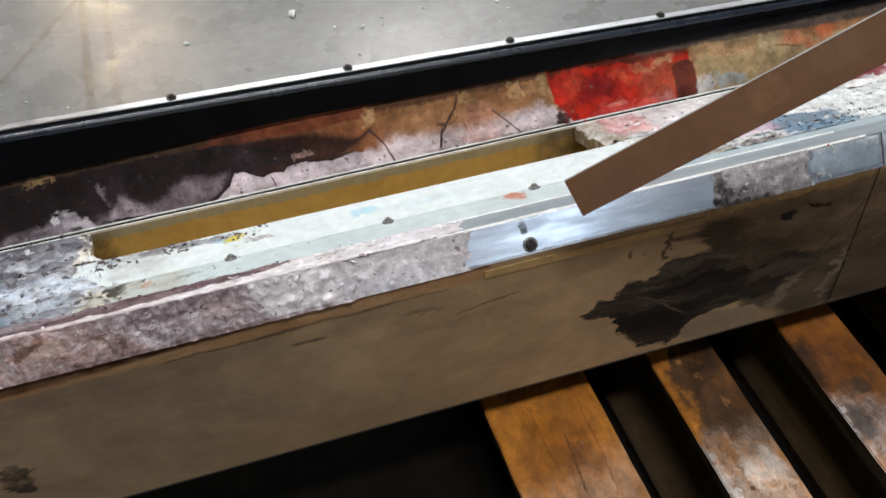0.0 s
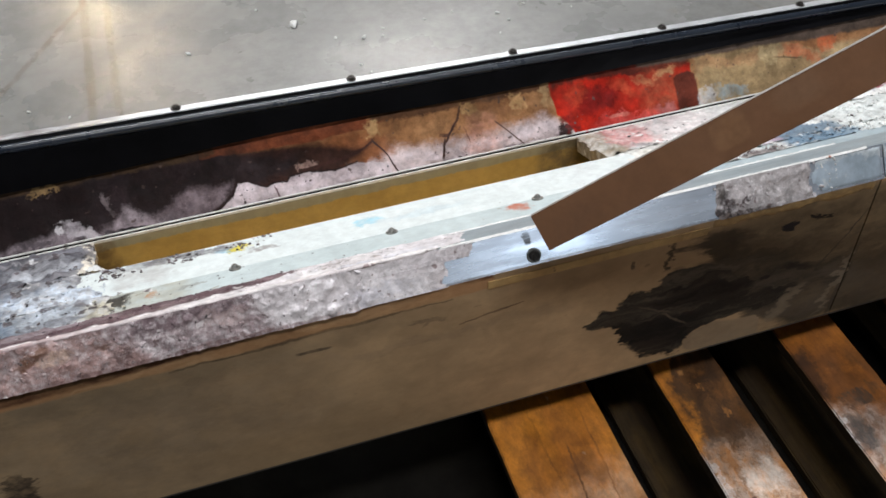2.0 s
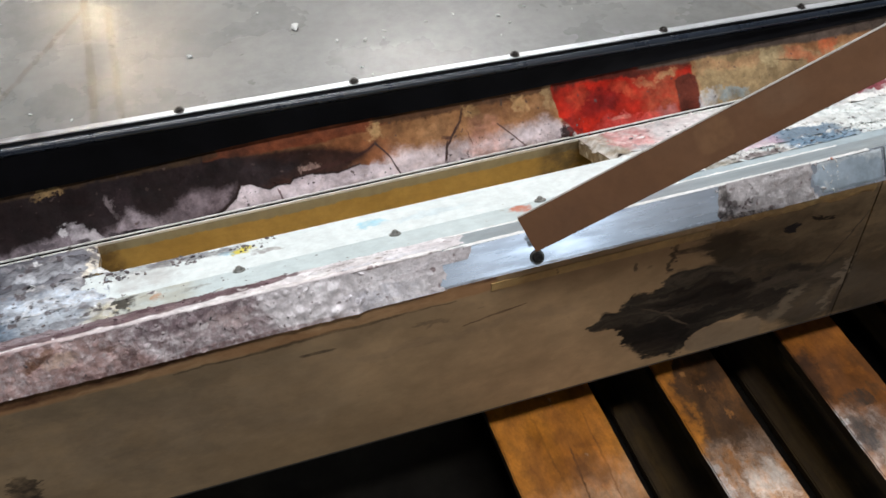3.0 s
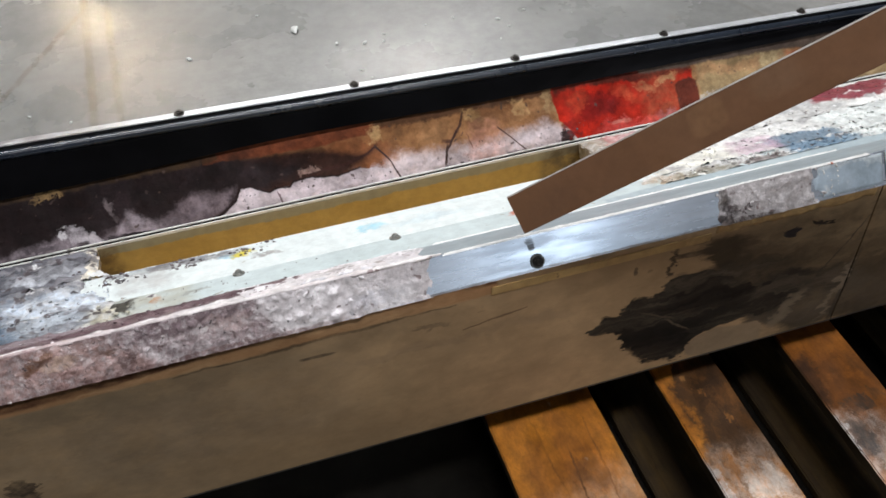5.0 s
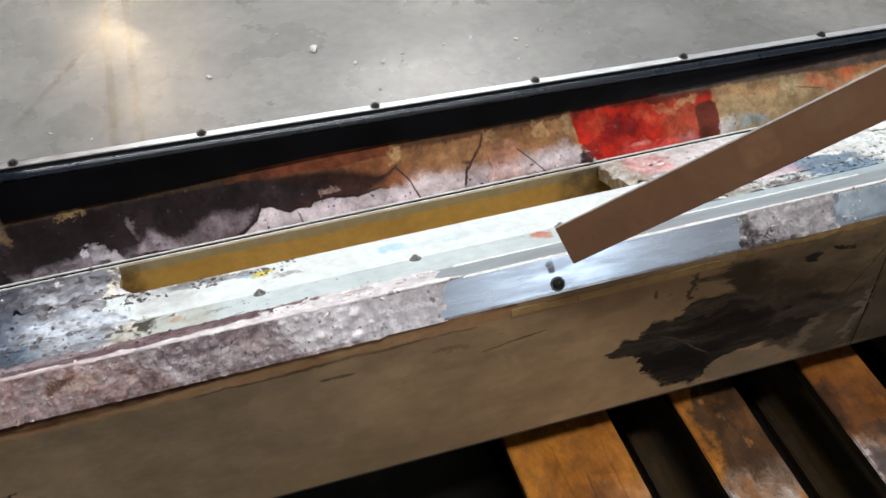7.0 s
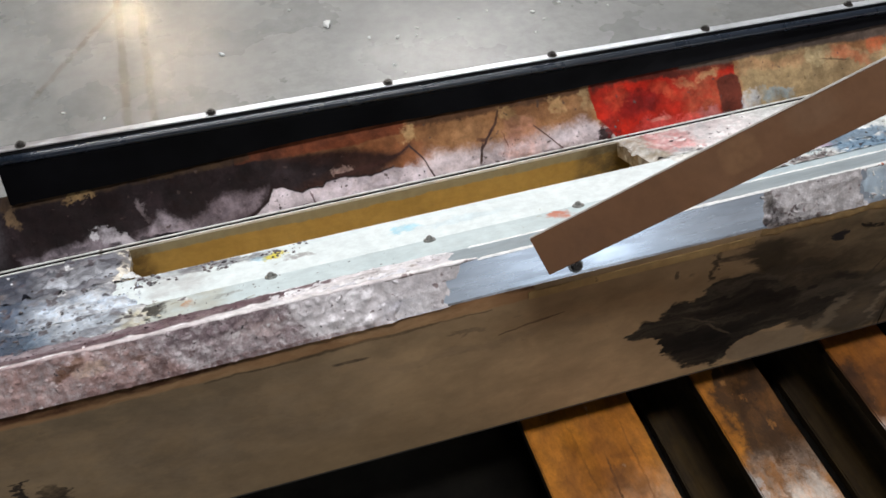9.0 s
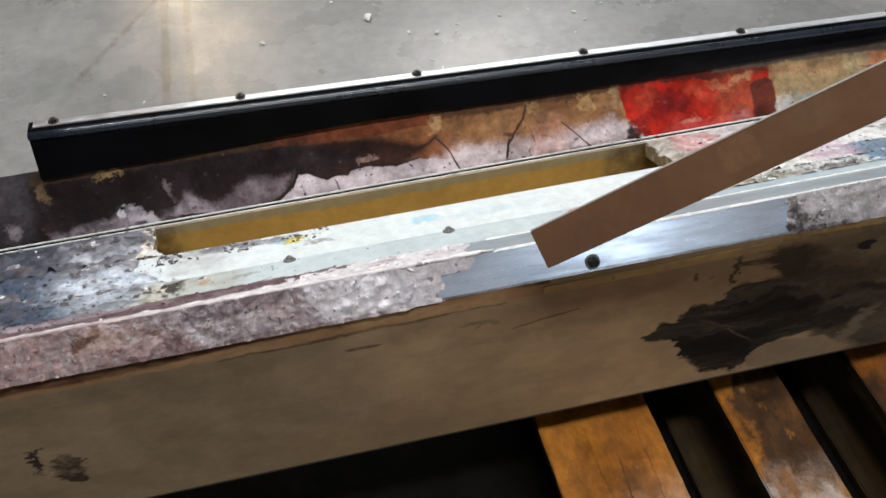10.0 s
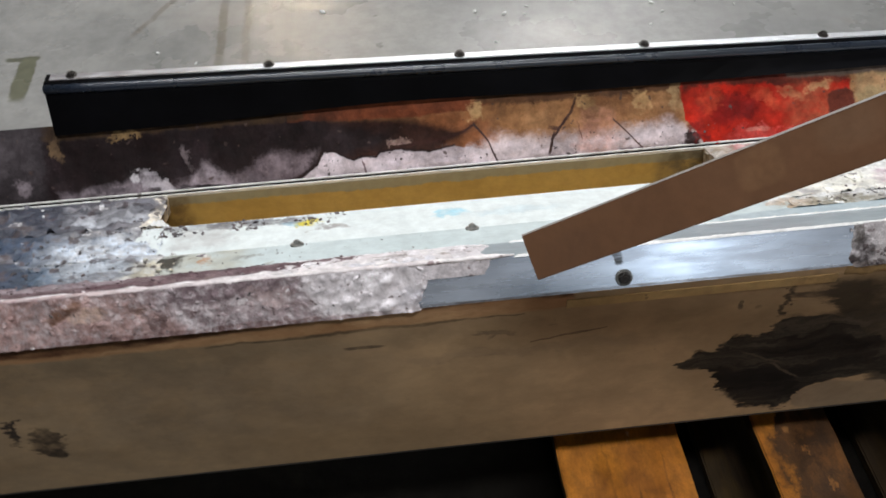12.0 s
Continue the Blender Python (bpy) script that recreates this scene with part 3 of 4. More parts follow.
M_SCREW = surface("dull_screw_steel", (0.36, 0.36, 0.34), (0.20, 0.195, 0.18), 120, rough=(0.35, 0.5), metal=0.7, bump=0.3, bump_scale=300, grain=300, fine=0.2)
# near-black of the added floor sheet and rail filler, standing in for shade
M_SHADE_BLACK = surface("shade_black", (0.005, 0.0045, 0.004), (0.009, 0.008, 0.006), 6, rough=(0.7, 0.9), bump=0.3, bump_scale=60, fine=0.2, shine=0.1)
# steel with shade in its colour, for parts under and behind the machine
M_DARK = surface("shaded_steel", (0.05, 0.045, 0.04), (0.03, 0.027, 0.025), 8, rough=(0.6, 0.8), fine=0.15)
M_WOOD = surface("pallet_wood", (0.57, 0.222, 0.026), (0.42, 0.148, 0.016), 9, [
    (0.60, 0.0, 0.05, 0.04, 0.9, 0.6, (0.33, 0.115, 0.016)),
    (0.556, -0.075, 0.030, 0.040, 0.9, 0.6, (0.24, 0.085, 0.016)),
    # whitish sheen on the first board painted into its colour
    ("area", [(0.50, -0.60, -0.105), (0.56, -0.60, -0.105), (0.60, -0.60, -0.085), (0.66, -0.60, -0.075)], 0.035, 0.95, (0.56, 0.34, 0.20), 1.0),
    (0.589, -0.078, 0.0013, 0.042, 0.5, 0.9, (0.12, 0.05, 0.015), -3),
    (0.625, -0.06, 0.0012, 0.07, 0.5, 0.7, (0.22, 0.08, 0.015), -2),
    (0.565, -0.03, 0.0012, 0.06, 0.5, 0.6, (0.24, 0.09, 0.015), 2),
    ("area", [(0.752, -0.10, 0.010), (0.768, -0.10, 0.03), (0.79, -0.11, 0.10), (0.84, -0.12, 0.10)], 0.012, 1.0, (0.060, 0.028, 0.010), 1.2, (0.15, 0.065, 0.018), (3, 1.5, 1)),
    (0.806, -0.060, 0.006, 0.005, 0.8, 0.8, (0.40, 0.17, 0.04), -30),
    (0.790, -0.005, 0.004, 0.006, 0.8, 0.8, (0.34, 0.15, 0.04)),
    (0.778, 0.020, 0.003, 0.004, 0.8, 0.8, (0.42, 0.20, 0.06)),
    (0.815, -0.02, 0.016, 0.020, 0.8, 0.7, (0.24, 0.10, 0.025)),
    ("area", [(0.73, -0.6, -0.105), (0.76, -0.6, -0.092), (0.79, -0.6, -0.100), (0.84, -0.6, -0.095)], 0.022, 0.95, (0.42, 0.32, 0.25), 1.0, (0.15, 0.085, 0.045), (9, 5, 1)),
    (0.745, -0.15, 0.006, 0.05, 0.6, 0.9, (0.64, 0.60, 0.58)),
    (0.80, -0.15, 0.020, 0.020, 0.7, 0.8, (0.56, 0.49, 0.43)),
    (0.772, -0.175, 0.003, 0.003, 0.4, 1.0, (0.07, 0.02, 0.015)),
    ("area", [(0.92, -0.2, 0.1), (0.97, -0.2, 0.1), (1.03, -0.2, 0.1)], 0.01, 1.0, (0.30, 0.105, 0.016), 0.5, (0.20, 0.07, 0.012), (3, 1, 1)),
    (0.935, -0.035, 0.018, 0.040, 0.7, 1.0, (0.075, 0.030, 0.010)),
    (0.965, -0.045, 0.018, 0.030, 0.8, 0.85, (0.16, 0.06, 0.016)),
    ("area", [(0.92, -0.6, -0.085), (0.945, -0.6, -0.088), (0.97, -0.6, -0.11), (1.02, -0.6, -0.125)], 0.020, 0.95, (0.46, 0.38, 0.33), 1.0, (0.19, 0.12, 0.08), (9, 5, 1)),
    (0.945, -0.135, 0.012, 0.024, 0.6, 0.95, (0.085, 0.075, 0.07)),
    (0.970, -0.090, 0.014, 0.012, 0.6, 0.95, (0.06, 0.045, 0.035)),
    (0.927, -0.125, 0.005, 0.03, 0.6, 0.9, (0.70, 0.68, 0.68)),
    (1.15, -0.1, 0.06, 0.3, 0.6, 0.8, (0.09, 0.045, 0.02)),
], rough=(0.38, 0.66), bump=0.4, bump_scale=60, grain=50, stretch=(1.5, 0.7, 3), warp=0.012, spots=((9, 0.63, (0.14, 0.06, 0.02), 0.5), (26, 0.66, (0.12, 0.055, 0.02), 0.6), (60, 0.70, (0.62, 0.50, 0.40), 0.35)), fine=0.22, mottle=0.30)
# pallet wood with shade painted in, for board sides, undersides and stringers
M_SHADED_WOOD = surface("shaded_pallet_wood", (0.046, 0.027, 0.007), (0.022, 0.013, 0.004), 9, rough=(0.7, 0.9), bump=0.35, bump_scale=40, grain=55, stretch=(3.5, 0.35, 3), own=True, fine=0.2)
# pallet wood darkened in colour for the shade below the deck
M_LOWWOOD = surface("shaded_low_wood", (0.066, 0.038, 0.009), (0.034, 0.019, 0.005), 9, rough=(0.6, 0.85), bump=0.35, bump_scale=40, grain=55, stretch=(3.5, 0.35, 3), own=True, fine=0.2, mottle=0.3)
M_STICK = surface("brown_fibre", (0.205, 0.102, 0.052), (0.180, 0.088, 0.044), 14, [
    # two lighter patches painted in for reflections on the strip
    (0.199, 0.003, 0.016, 0.013, 0.3, 0.7, (0.26, 0.14, 0.07)),
    (0.262, 0.006, 0.022, 0.012, 0.5, 0.6, (0.225, 0.126, 0.07)),
    (0.045, -0.004, 0.03, 0.012, 0.8, 0.4, (0.14, 0.073, 0.041)),
], rough=(0.42, 0.56), bump=0.08, bump_scale=120, grain=60, warp=0.002, fine=0.07)
# pale colour that carries the light caught by the strip's upper edge
M_EDGE = surface("pale_lit_edge", (0.74, 0.70, 0.66), (0.62, 0.57, 0.52), 40, rough=(0.5, 0.7), bump=0.1, fine=0.08)
M_CHIP = surface("white_chip", (0.80, 0.80, 0.78), (0.6, 0.6, 0.58), 60, rough=(0.5, 0.7), bump=0.3, bump_scale=200, own=True, fine=0.1)


M_DARKCRUMB = surface("dark_crumb_paint", (0.13, 0.10, 0.10), (0.05, 0.045, 0.05), 25, rough=(0.3, 0.55), bump=0.3, bump_scale=300, fine=0.2)
M_LINE = surface("chipped_white_paint", (0.82, 0.82, 0.80), (0.70, 0.70, 0.68), 40, rough=(0.3, 0.5), bump=0.3, fine=0.12)
M_TRIM = surface("ochre_trim", (0.60, 0.42, 0.18), (0.50, 0.33, 0.135), 16, [(0.85, 0.215, 0.13, 0.02, 0.5, 0.6, (0.16, 0.10, 0.05))], rough=(0.5, 0.7), bump=0.15, spots=((45, 0.68, (0.12, 0.07, 0.03), 0.8),), fine=0.12)
# bluish grey that puts the bare steel's reflected light into its colour
M_BLUE = surface("bluish_lit_steel", (0.45, 0.54, 0.62), (0.35, 0.43, 0.50), 12, [(1.0, 0.034, 0.2, 0.006, 0.6, 0.8, (0.62, 0.68, 0.70))], rough=(0.3, 0.5), metal=0.2, bump=0.2, bump_scale=80,
    spots=((40, 0.66, (0.66, 0.70, 0.72), 0.7), (55, 0.68, (0.12, 0.12, 0.13), 0.7)), fine=0.15)
M_RIDGE = surface("crest_paint", (0.80, 0.76, 0.75), (0.62, 0.55, 0.55), 18, [
    (-0.05, 0.02, 0.14, 0.2, 0.6, 0.9, (0.40, 0.27, 0.27)),
    (-0.30, 0.02, 0.16, 0.2, 0.5, 1.0, (0.14, 0.10, 0.11)),
], rough=(0.3, 0.5), bump=0.6, bump_scale=120, spots=((45, 0.63, (0.20, 0.12, 0.12), 0.8),), fine=0.2)
M_MAROON = surface("maroon_crust", (0.80, 0.77, 0.77), (0.66, 0.61, 0.62), 20, [
    ("area", [(-0.5, 0.006, 0.06), (0.10, 0.008, 0.06), (0.17, 0.012, 0.06), (0.245, 0.020, 0.06), (0.295, 0.030, 0.06), (0.31, 0.04, 0.06)], 0.0025, 1.0, (0.11, 0.062, 0.072), 0.5, (0.26, 0.19, 0.20), (1.8, 4, 1)),
    (0.02, 0.035, 0.08, 0.008, 0.6, 0.9, (0.33, 0.28, 0.30)),
    (0.345, 0.034, 0.020, 0.004, 0.6, 0.9, (0.30, 0.26, 0.25)),
    (0.40, 0.026, 0.014, 0.004, 0.5, 0.95, (0.26, 0.21, 0.19)),
    (-0.30, 0.02, 0.2, 0.08, 0.5, 1.0, (0.10, 0.08, 0.09)),
], rough=(0.35, 0.6), bump=0.6, bump_scale=150, grain=90, warp=0.006, spots=((70, 0.64, (0.20, 0.15, 0.14), 0.8), (50, 0.68, (0.72, 0.69, 0.69), 0.7)), fine=0.2, mottle=0.25)


# ---- mesh helpers ----
def part(name, bm, material, parent=None, label="", smooth=False):
    """Links a bmesh as one mesh object under a thing or a part."""
    mesh = bpy.data.meshes.new(name)
    bm.to_mesh(mesh)
    bm.free()
    mesh.materials.append(material)
    if smooth:
        for p in mesh.polygons:
            p.use_smooth = True
    ob = new(name, mesh)
    ob.parent = parent
    return tagged(ob, label)


def box(x0, x1, y0, y1, z0, z1, bevel=0.0, bm=None):
    bm = bm or bmesh.new()
    made = bmesh.ops.create_cube(bm, size=1.0)["verts"]
    bmesh.ops.scale(bm, vec=(x1 - x0, y1 - y0, z1 - z0), verts=made)
    bmesh.ops.translate(bm, vec=((x0 + x1) / 2, (y0 + y1) / 2, (z0 + z1) / 2), verts=made)
    if bevel:
        edges = list({e for v in made for e in v.link_edges})
        bmesh.ops.bevel(bm, geom=edges, offset=bevel, segments=2, affect="EDGES", clamp_overlap=True)
    return bm


def disc(bm, radius, z0, z1, sides=20, top=None, centre=(0, 0)):
    made = bmesh.ops.create_cone(bm, cap_ends=True, segments=sides, radius1=radius, radius2=top or radius, depth=z1 - z0)["verts"]
    bmesh.ops.translate(bm, vec=(centre[0], centre[1], (z0 + z1) / 2), verts=made)
    return bm


# cross-section of the machine's top: (y, z) from the front panel to the rear
SEG = {
    "face": ((0.0, 0.214), (0.0, 0.439)),
    "chamfer": ((0.0, 0.439), (0.022, 0.472)),
    "lip": ((0.022, 0.472), (0.050, 0.455)),
    "green": ((0.050, 0.452), (0.115, 0.421)),
    "white": ((0.115, 0.421), (0.185, 0.395)),
    "inner": ((0.185, 0.395), (0.275, 0.360)),
    "back": ((0.280, 0.356), (0.342, 0.427)),
}


def seg_matrix(seg, shift=0.0, lift=0.0):
    (y0, z0), (y1, z1) = SEG[seg]
    a = math.degrees(math.atan2(z1 - z0, y1 - y0))
    return pose(shift, y0, z0, a, 0, 0) @ pose(0, 0, lift)


def seg_length(seg):
    (y0, z0), (y1, z1) = SEG[seg]
    return math.hypot(y1 - y0, z1 - z0)


def panel(name, seg, x0, x1, thick, material, parent, label="", lift=0.0, wave=0.0, v0=0.0, v1=None):
    """A sheet on one side of the cross-section, gently uneven."""
    v1 = seg_length(seg) if v1 is None else v1
    nx, nv = max(2, int((x1 - x0) / 0.02)), max(2, int((v1 - v0) / 0.02))
    bm = bmesh.new()
    top, low = [], []
    for j in range(nv + 1):
        for i in range(nx + 1):
            u, v = x0 + (x1 - x0) * i / nx, v0 + (v1 - v0) * j / nv
            inside = min(1.0, 4 * min(j, nv - j) / nv) if wave else 0
            h = wave * inside * noise.noise((u * 6, v * 9, len(name)))
            top.append(bm.verts.new((u, v, h)))
            low.append(bm.verts.new((u, v, -thick)))
    w = nx + 1
    for j in range(nv):
        for i in range(nx):
            k = j * w + i
            bm.faces.new((top[k], top[k + 1], top[k + w + 1], top[k + w]))
            bm.faces.new((low[k], low[k + w], low[k + w + 1], low[k + 1]))
    rim = [j * w for j in range(nv + 1)], [j * w + nx for j in range(nv + 1)], list(range(w)), [nv * w + i for i in range(w)]
    for line in rim:
        for a, b in zip(line, line[1:]):
            bm.faces.new((top[a], low[a], low[b], top[b]))
    bmesh.ops.recalc_face_normals(bm, faces=bm.faces)
    ob = part(name, bm, material, parent, label)
    ob.matrix_basis = seg_matrix(seg, 0, lift)
    return ob


def fractal(u, v, seed, size):
    total, amp, s = 0.0, 1.0, 1 / size
    for _ in range(4):
        total += amp * noise.noise((u * s, v * s, seed))
        amp, s = amp * 0.5, s * 2.1
    return total


def crust(name, seg, x0, x1, v0, v1, thick, rough, material, parent, label="", step=0.004, ragged=(0.008, 0.008, 0.004, 0.004), seed=1.0, knobs=(), patchy=None, grain=0.02):
    """A layer of caked paint: a lumpy sheet with ragged rims that thin out into the panel below.
    ragged: how far the left, right, near and far rims wander."""
    nx, nv = int((x1 - x0) / step) + 1, max(4, int((v1 - v0) / step) + 1)
    verts, faces = [], []
    for j in range(nv + 1):
        for i in range(nx + 1):
            u, v = x0 + (x1 - x0) * i / nx, v0 + (v1 - v0) * j / nv
            wander = fractal(u, v, seed + 9, 0.03)
            away = []
            for gap, reach in ((u - x0, ragged[0]), (x1 - u, ragged[1]), (v - v0, ragged[2]), (v1 - v, ragged[3])):
                away.append(99 if reach == 0 else (gap / reach - 0.8 + wander) * 2.0)
            m = max(0.0, min(1.0, min(away)))
            if patchy is not None:
                m *= max(0.0, min(1.0, (fractal(u, v, seed + 4, 0.05) + patchy) * 6))
            h = m * (thick + rough * (fractal(u, v, seed, grain) * 0.5 + max(0.0, fractal(u, v, seed + 2, grain * 0.6) - 0.25) * 1.6))
            for ku, kv, kr, kh in knobs:
                d = math.hypot(u - ku, v - kv) / kr
                if d < 1:
                    h += kh * (1 - d * d)
            verts.append((u, v, h - 0.0012 * (1 - m)))
    w = nx + 1
    for j in range(nv):
        for i in range(nx):
            k = j * w + i
            if max(verts[q][2] for q in (k, k + 1, k + w, k + w + 1)) > -0.0011:
                faces.append((k, k + 1, k + w + 1, k + w))
    mesh = bpy.data.meshes.new(name)
    mesh.from_pydata(verts, [], faces)
    mesh.materials.append(material)
    for p in mesh.polygons:
        p.use_smooth = True
    ob = new(name, mesh)
    ob.parent = parent
    ob.matrix_basis = seg_matrix(seg)
    return tagged(ob, label)


def crumbs(name, seg, x0, x1, v0, v1, count, sizes, material, parent, label, seed, lift=0.0, lean=1.0):
    """Loose and stuck crumbs of paint strewn over one side of the cross-section."""
    r = random.Random(seed)
    ball = bmesh.new()
    bmesh.ops.create_icosphere(ball, subdivisions=1, radius=1.0)
    ball.verts.ensure_lookup_table()
    shape = [v.co.copy() for v in ball.verts]
    tris = [[v.index for v in f.verts] for f in ball.faces]
    ball.free()
    verts, faces = [], []
    for _ in range(count):
        u, v = x0 + (x1 - x0) * r.random() ** lean, r.uniform(v0, v1)
        if fractal(u, v, seed, 0.04) < -0.15:
            continue
        size = sizes[0] + (sizes[1] - sizes[0]) * r.random() ** 2.5
        turn = Euler((r.uniform(-0.4, 0.4), r.uniform(-0.4, 0.4), r.uniform(0, 6.3))).to_matrix()
        sx, sy, sz = size * r.uniform(0.8, 1.9), size * r.uniform(0.6, 1.1), size * r.uniform(0.35, 0.7)
        k = len(verts)
        for c in shape:
            q = turn @ Vector((c.x * sx, c.y * sy, c.z * sz)) * r.uniform(0.8, 1.2)
            verts.append((u + q.x, v + q.y, lift + q.z))
        faces.extend([[k + a for a in t] for t in tris])
    mesh = bpy.data.meshes.new(name)
    mesh.from_pydata(verts, [], faces)
    mesh.materials.append(material)
    ob = new(name, mesh)
    ob.parent = parent
    ob.matrix_basis = seg_matrix(seg)
    return tagged(ob, label, kind="stuff")


def ridge_bead(parent, x0, x1):
    """The rounded roll of paint along the crest between the edge and the lip."""
    nx, k = int((x1 - x0) / 0.003), 10
    verts, faces = [], []
    for i in range(nx + 1):
        x = x0 + (x1 - x0) * i / nx
        end = min(1.0, (x1 - x) / 0.02)
        for j in range(k):
            a = math.tau * j / k
            r = (0.0020 + 0.0011 * fractal(x, a * 0.01, 71, 0.012)) * (0.35 + 0.65 * end)
            verts.append((x, 0.0225 + 1.25 * r * math.cos(a), 0.4730 + r * math.sin(a)))
    for i in range(nx):
        for j in range(k):
            q = (j + 1) % k
            faces.append((i * k + j, i * k + q, (i + 1) * k + q, (i + 1) * k + j))
    faces += [tuple(range(k))[::-1], tuple(nx * k + j for j in range(k))]
    mesh = bpy.data.meshes.new("ridge_bead")
    mesh.from_pydata(verts, [], faces)
    mesh.materials.append(M_RIDGE)
    for p in mesh.polygons:
        p.use_smooth = True
    ob = new("ridge_bead", mesh)
    ob.parent = parent
    return tagged(ob, "pale rounded roll of paint along the crest")


# ---- the setting ----
def setting():
    x0, x1, y0, y1, h = -8.0, 9.0, -11.0, 13.0, 5.0
    floor = part("floor", box(x0, x1, y0, y1, -0.2, 0.0), M_FLOOR)
    tagged(floor, "worn grey concrete workshop floor with tyre marks", "floor", kind="structure")
    for name, b in (("wall_south", (x0, x1, y0 - 0.2, y0, 0, h)), ("wall_north", (x0, x1, y1, y1 + 0.2, 0, h)),
                    ("wall_west", (x0 - 0.2, x0, y0, y1, 0, h)), ("wall_east", (x1, x1 + 0.2, y0, y1, 0, h))):
        tagged(part(name, box(*b), M_WALL), "plain grey painted workshop wall", "wall", kind="structure")
    tagged(part("ceiling", box(x0, x1, y0, y1, h, h + 0.2), M_CEIL), "plain pale workshop ceiling", "ceiling", kind="structure")
    for x, y, z, a, b, tilt, *_ in LAMPS:
        lamp = new("wall_lamp" if tilt else "ceiling_lamp")
        lamp.matrix_basis = pose(x, y, z, tilt, 0, 0)
        tagged(lamp, "square floodlight high on the workshop wall" if tilt else "long rectangular workshop lamp hanging below the ceiling", "lamp", "" if tilt else "ceiling lamps")
        part("housing", box(-a / 2 - 0.03, a / 2 + 0.03, -b / 2 - 0.03, b / 2 + 0.03, 0.02, 0.09, 0.01), M_LAMP, lamp)
        if tilt:
            part("bracket", box(-0.03, 0.03, -0.03, 0.03, 0.085, 0.75), M_LAMP, lamp)
            continue
        for sx in (-0.8, 0.8):
            part("hanger", disc(bmesh.new(), 0.008, 0.085, h - z + 0.01, 8, centre=(sx, 0)), M_LAMP, lamp)


setting()


# ---- the pallet ----
def pallet():
    p = new("pallet")
    tagged(p, "orange-brown wooden pallet with dark stains under the machine", "pallet")
    r = random.Random(4)
    for x0, x1 in ((0.510, 0.653), (0.742, 0.831), (0.930, 1.018), (1.105, 1.194), (1.283, 1.372), (1.567, 1.710)):
        bm = box(x0, x1, -0.52, 0.55, 0.127, 0.145, 0.0015)
        bmesh.ops.subdivide_edges(bm, edges=[e for e in bm.edges if e.calc_length() > 0.5], cuts=60)
        for v in bm.verts:
            side = 1 if v.co.x > (x0 + x1) / 2 else -1
            v.co.x += side * 0.0012 * fractal(v.co.y, x0, side, 0.03)
            v.co.z += 0.0008 * fractal(v.co.y, x0, 5.0, 0.05)
        # sides and undersides take the wood with shade in its colour
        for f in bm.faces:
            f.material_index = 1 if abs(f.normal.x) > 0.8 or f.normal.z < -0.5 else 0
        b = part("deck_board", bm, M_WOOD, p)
        b.data.materials.append(M_SHADED_WOOD)
        b.rotation_euler = (0, 0, radians(r.uniform(-0.15, 0.15)))
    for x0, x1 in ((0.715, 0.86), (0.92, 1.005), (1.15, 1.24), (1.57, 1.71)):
        part("bottom_board", box(x0, x1, -0.52, 0.55, 0.004, 0.02, 0.002), M_LOWWOOD, p, "brown board, dark with the shade under the deck")
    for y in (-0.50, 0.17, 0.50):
        part("stringer", box(0.512, 1.708, y, y + 0.038, 0.02, 0.1265, 0.002), M_SHADED_WOOD, p)


pallet()
# black sheet added where the floor lies in the machine's shade
sheet_bm = box(-1.1, 1.95, -0.9, 0.62, 0.0, 0.004, 0.001)
tagged(part("shade_sheet", sheet_bm, M_SHADE_BLACK), "black sheet on the floor, added for the shade under the pallet", "mat")


# ---- the machine ----
def hex_bolt(name, parent, m, size, material, washer=1.7):
    bm = bmesh.new()
    disc(bm, size * washer, 0, size * 0.28, 22, size * washer * 0.94)
    disc(bm, size * 1.12, size * 0.26, size * 1.0, 6, size * 1.05)
    disc(bm, size * 0.62, size * 0.95, size * 1.3, 14, size * 0.5)
    ob = part(name, bm, material, parent)
    ob.matrix_basis = m
    return ob


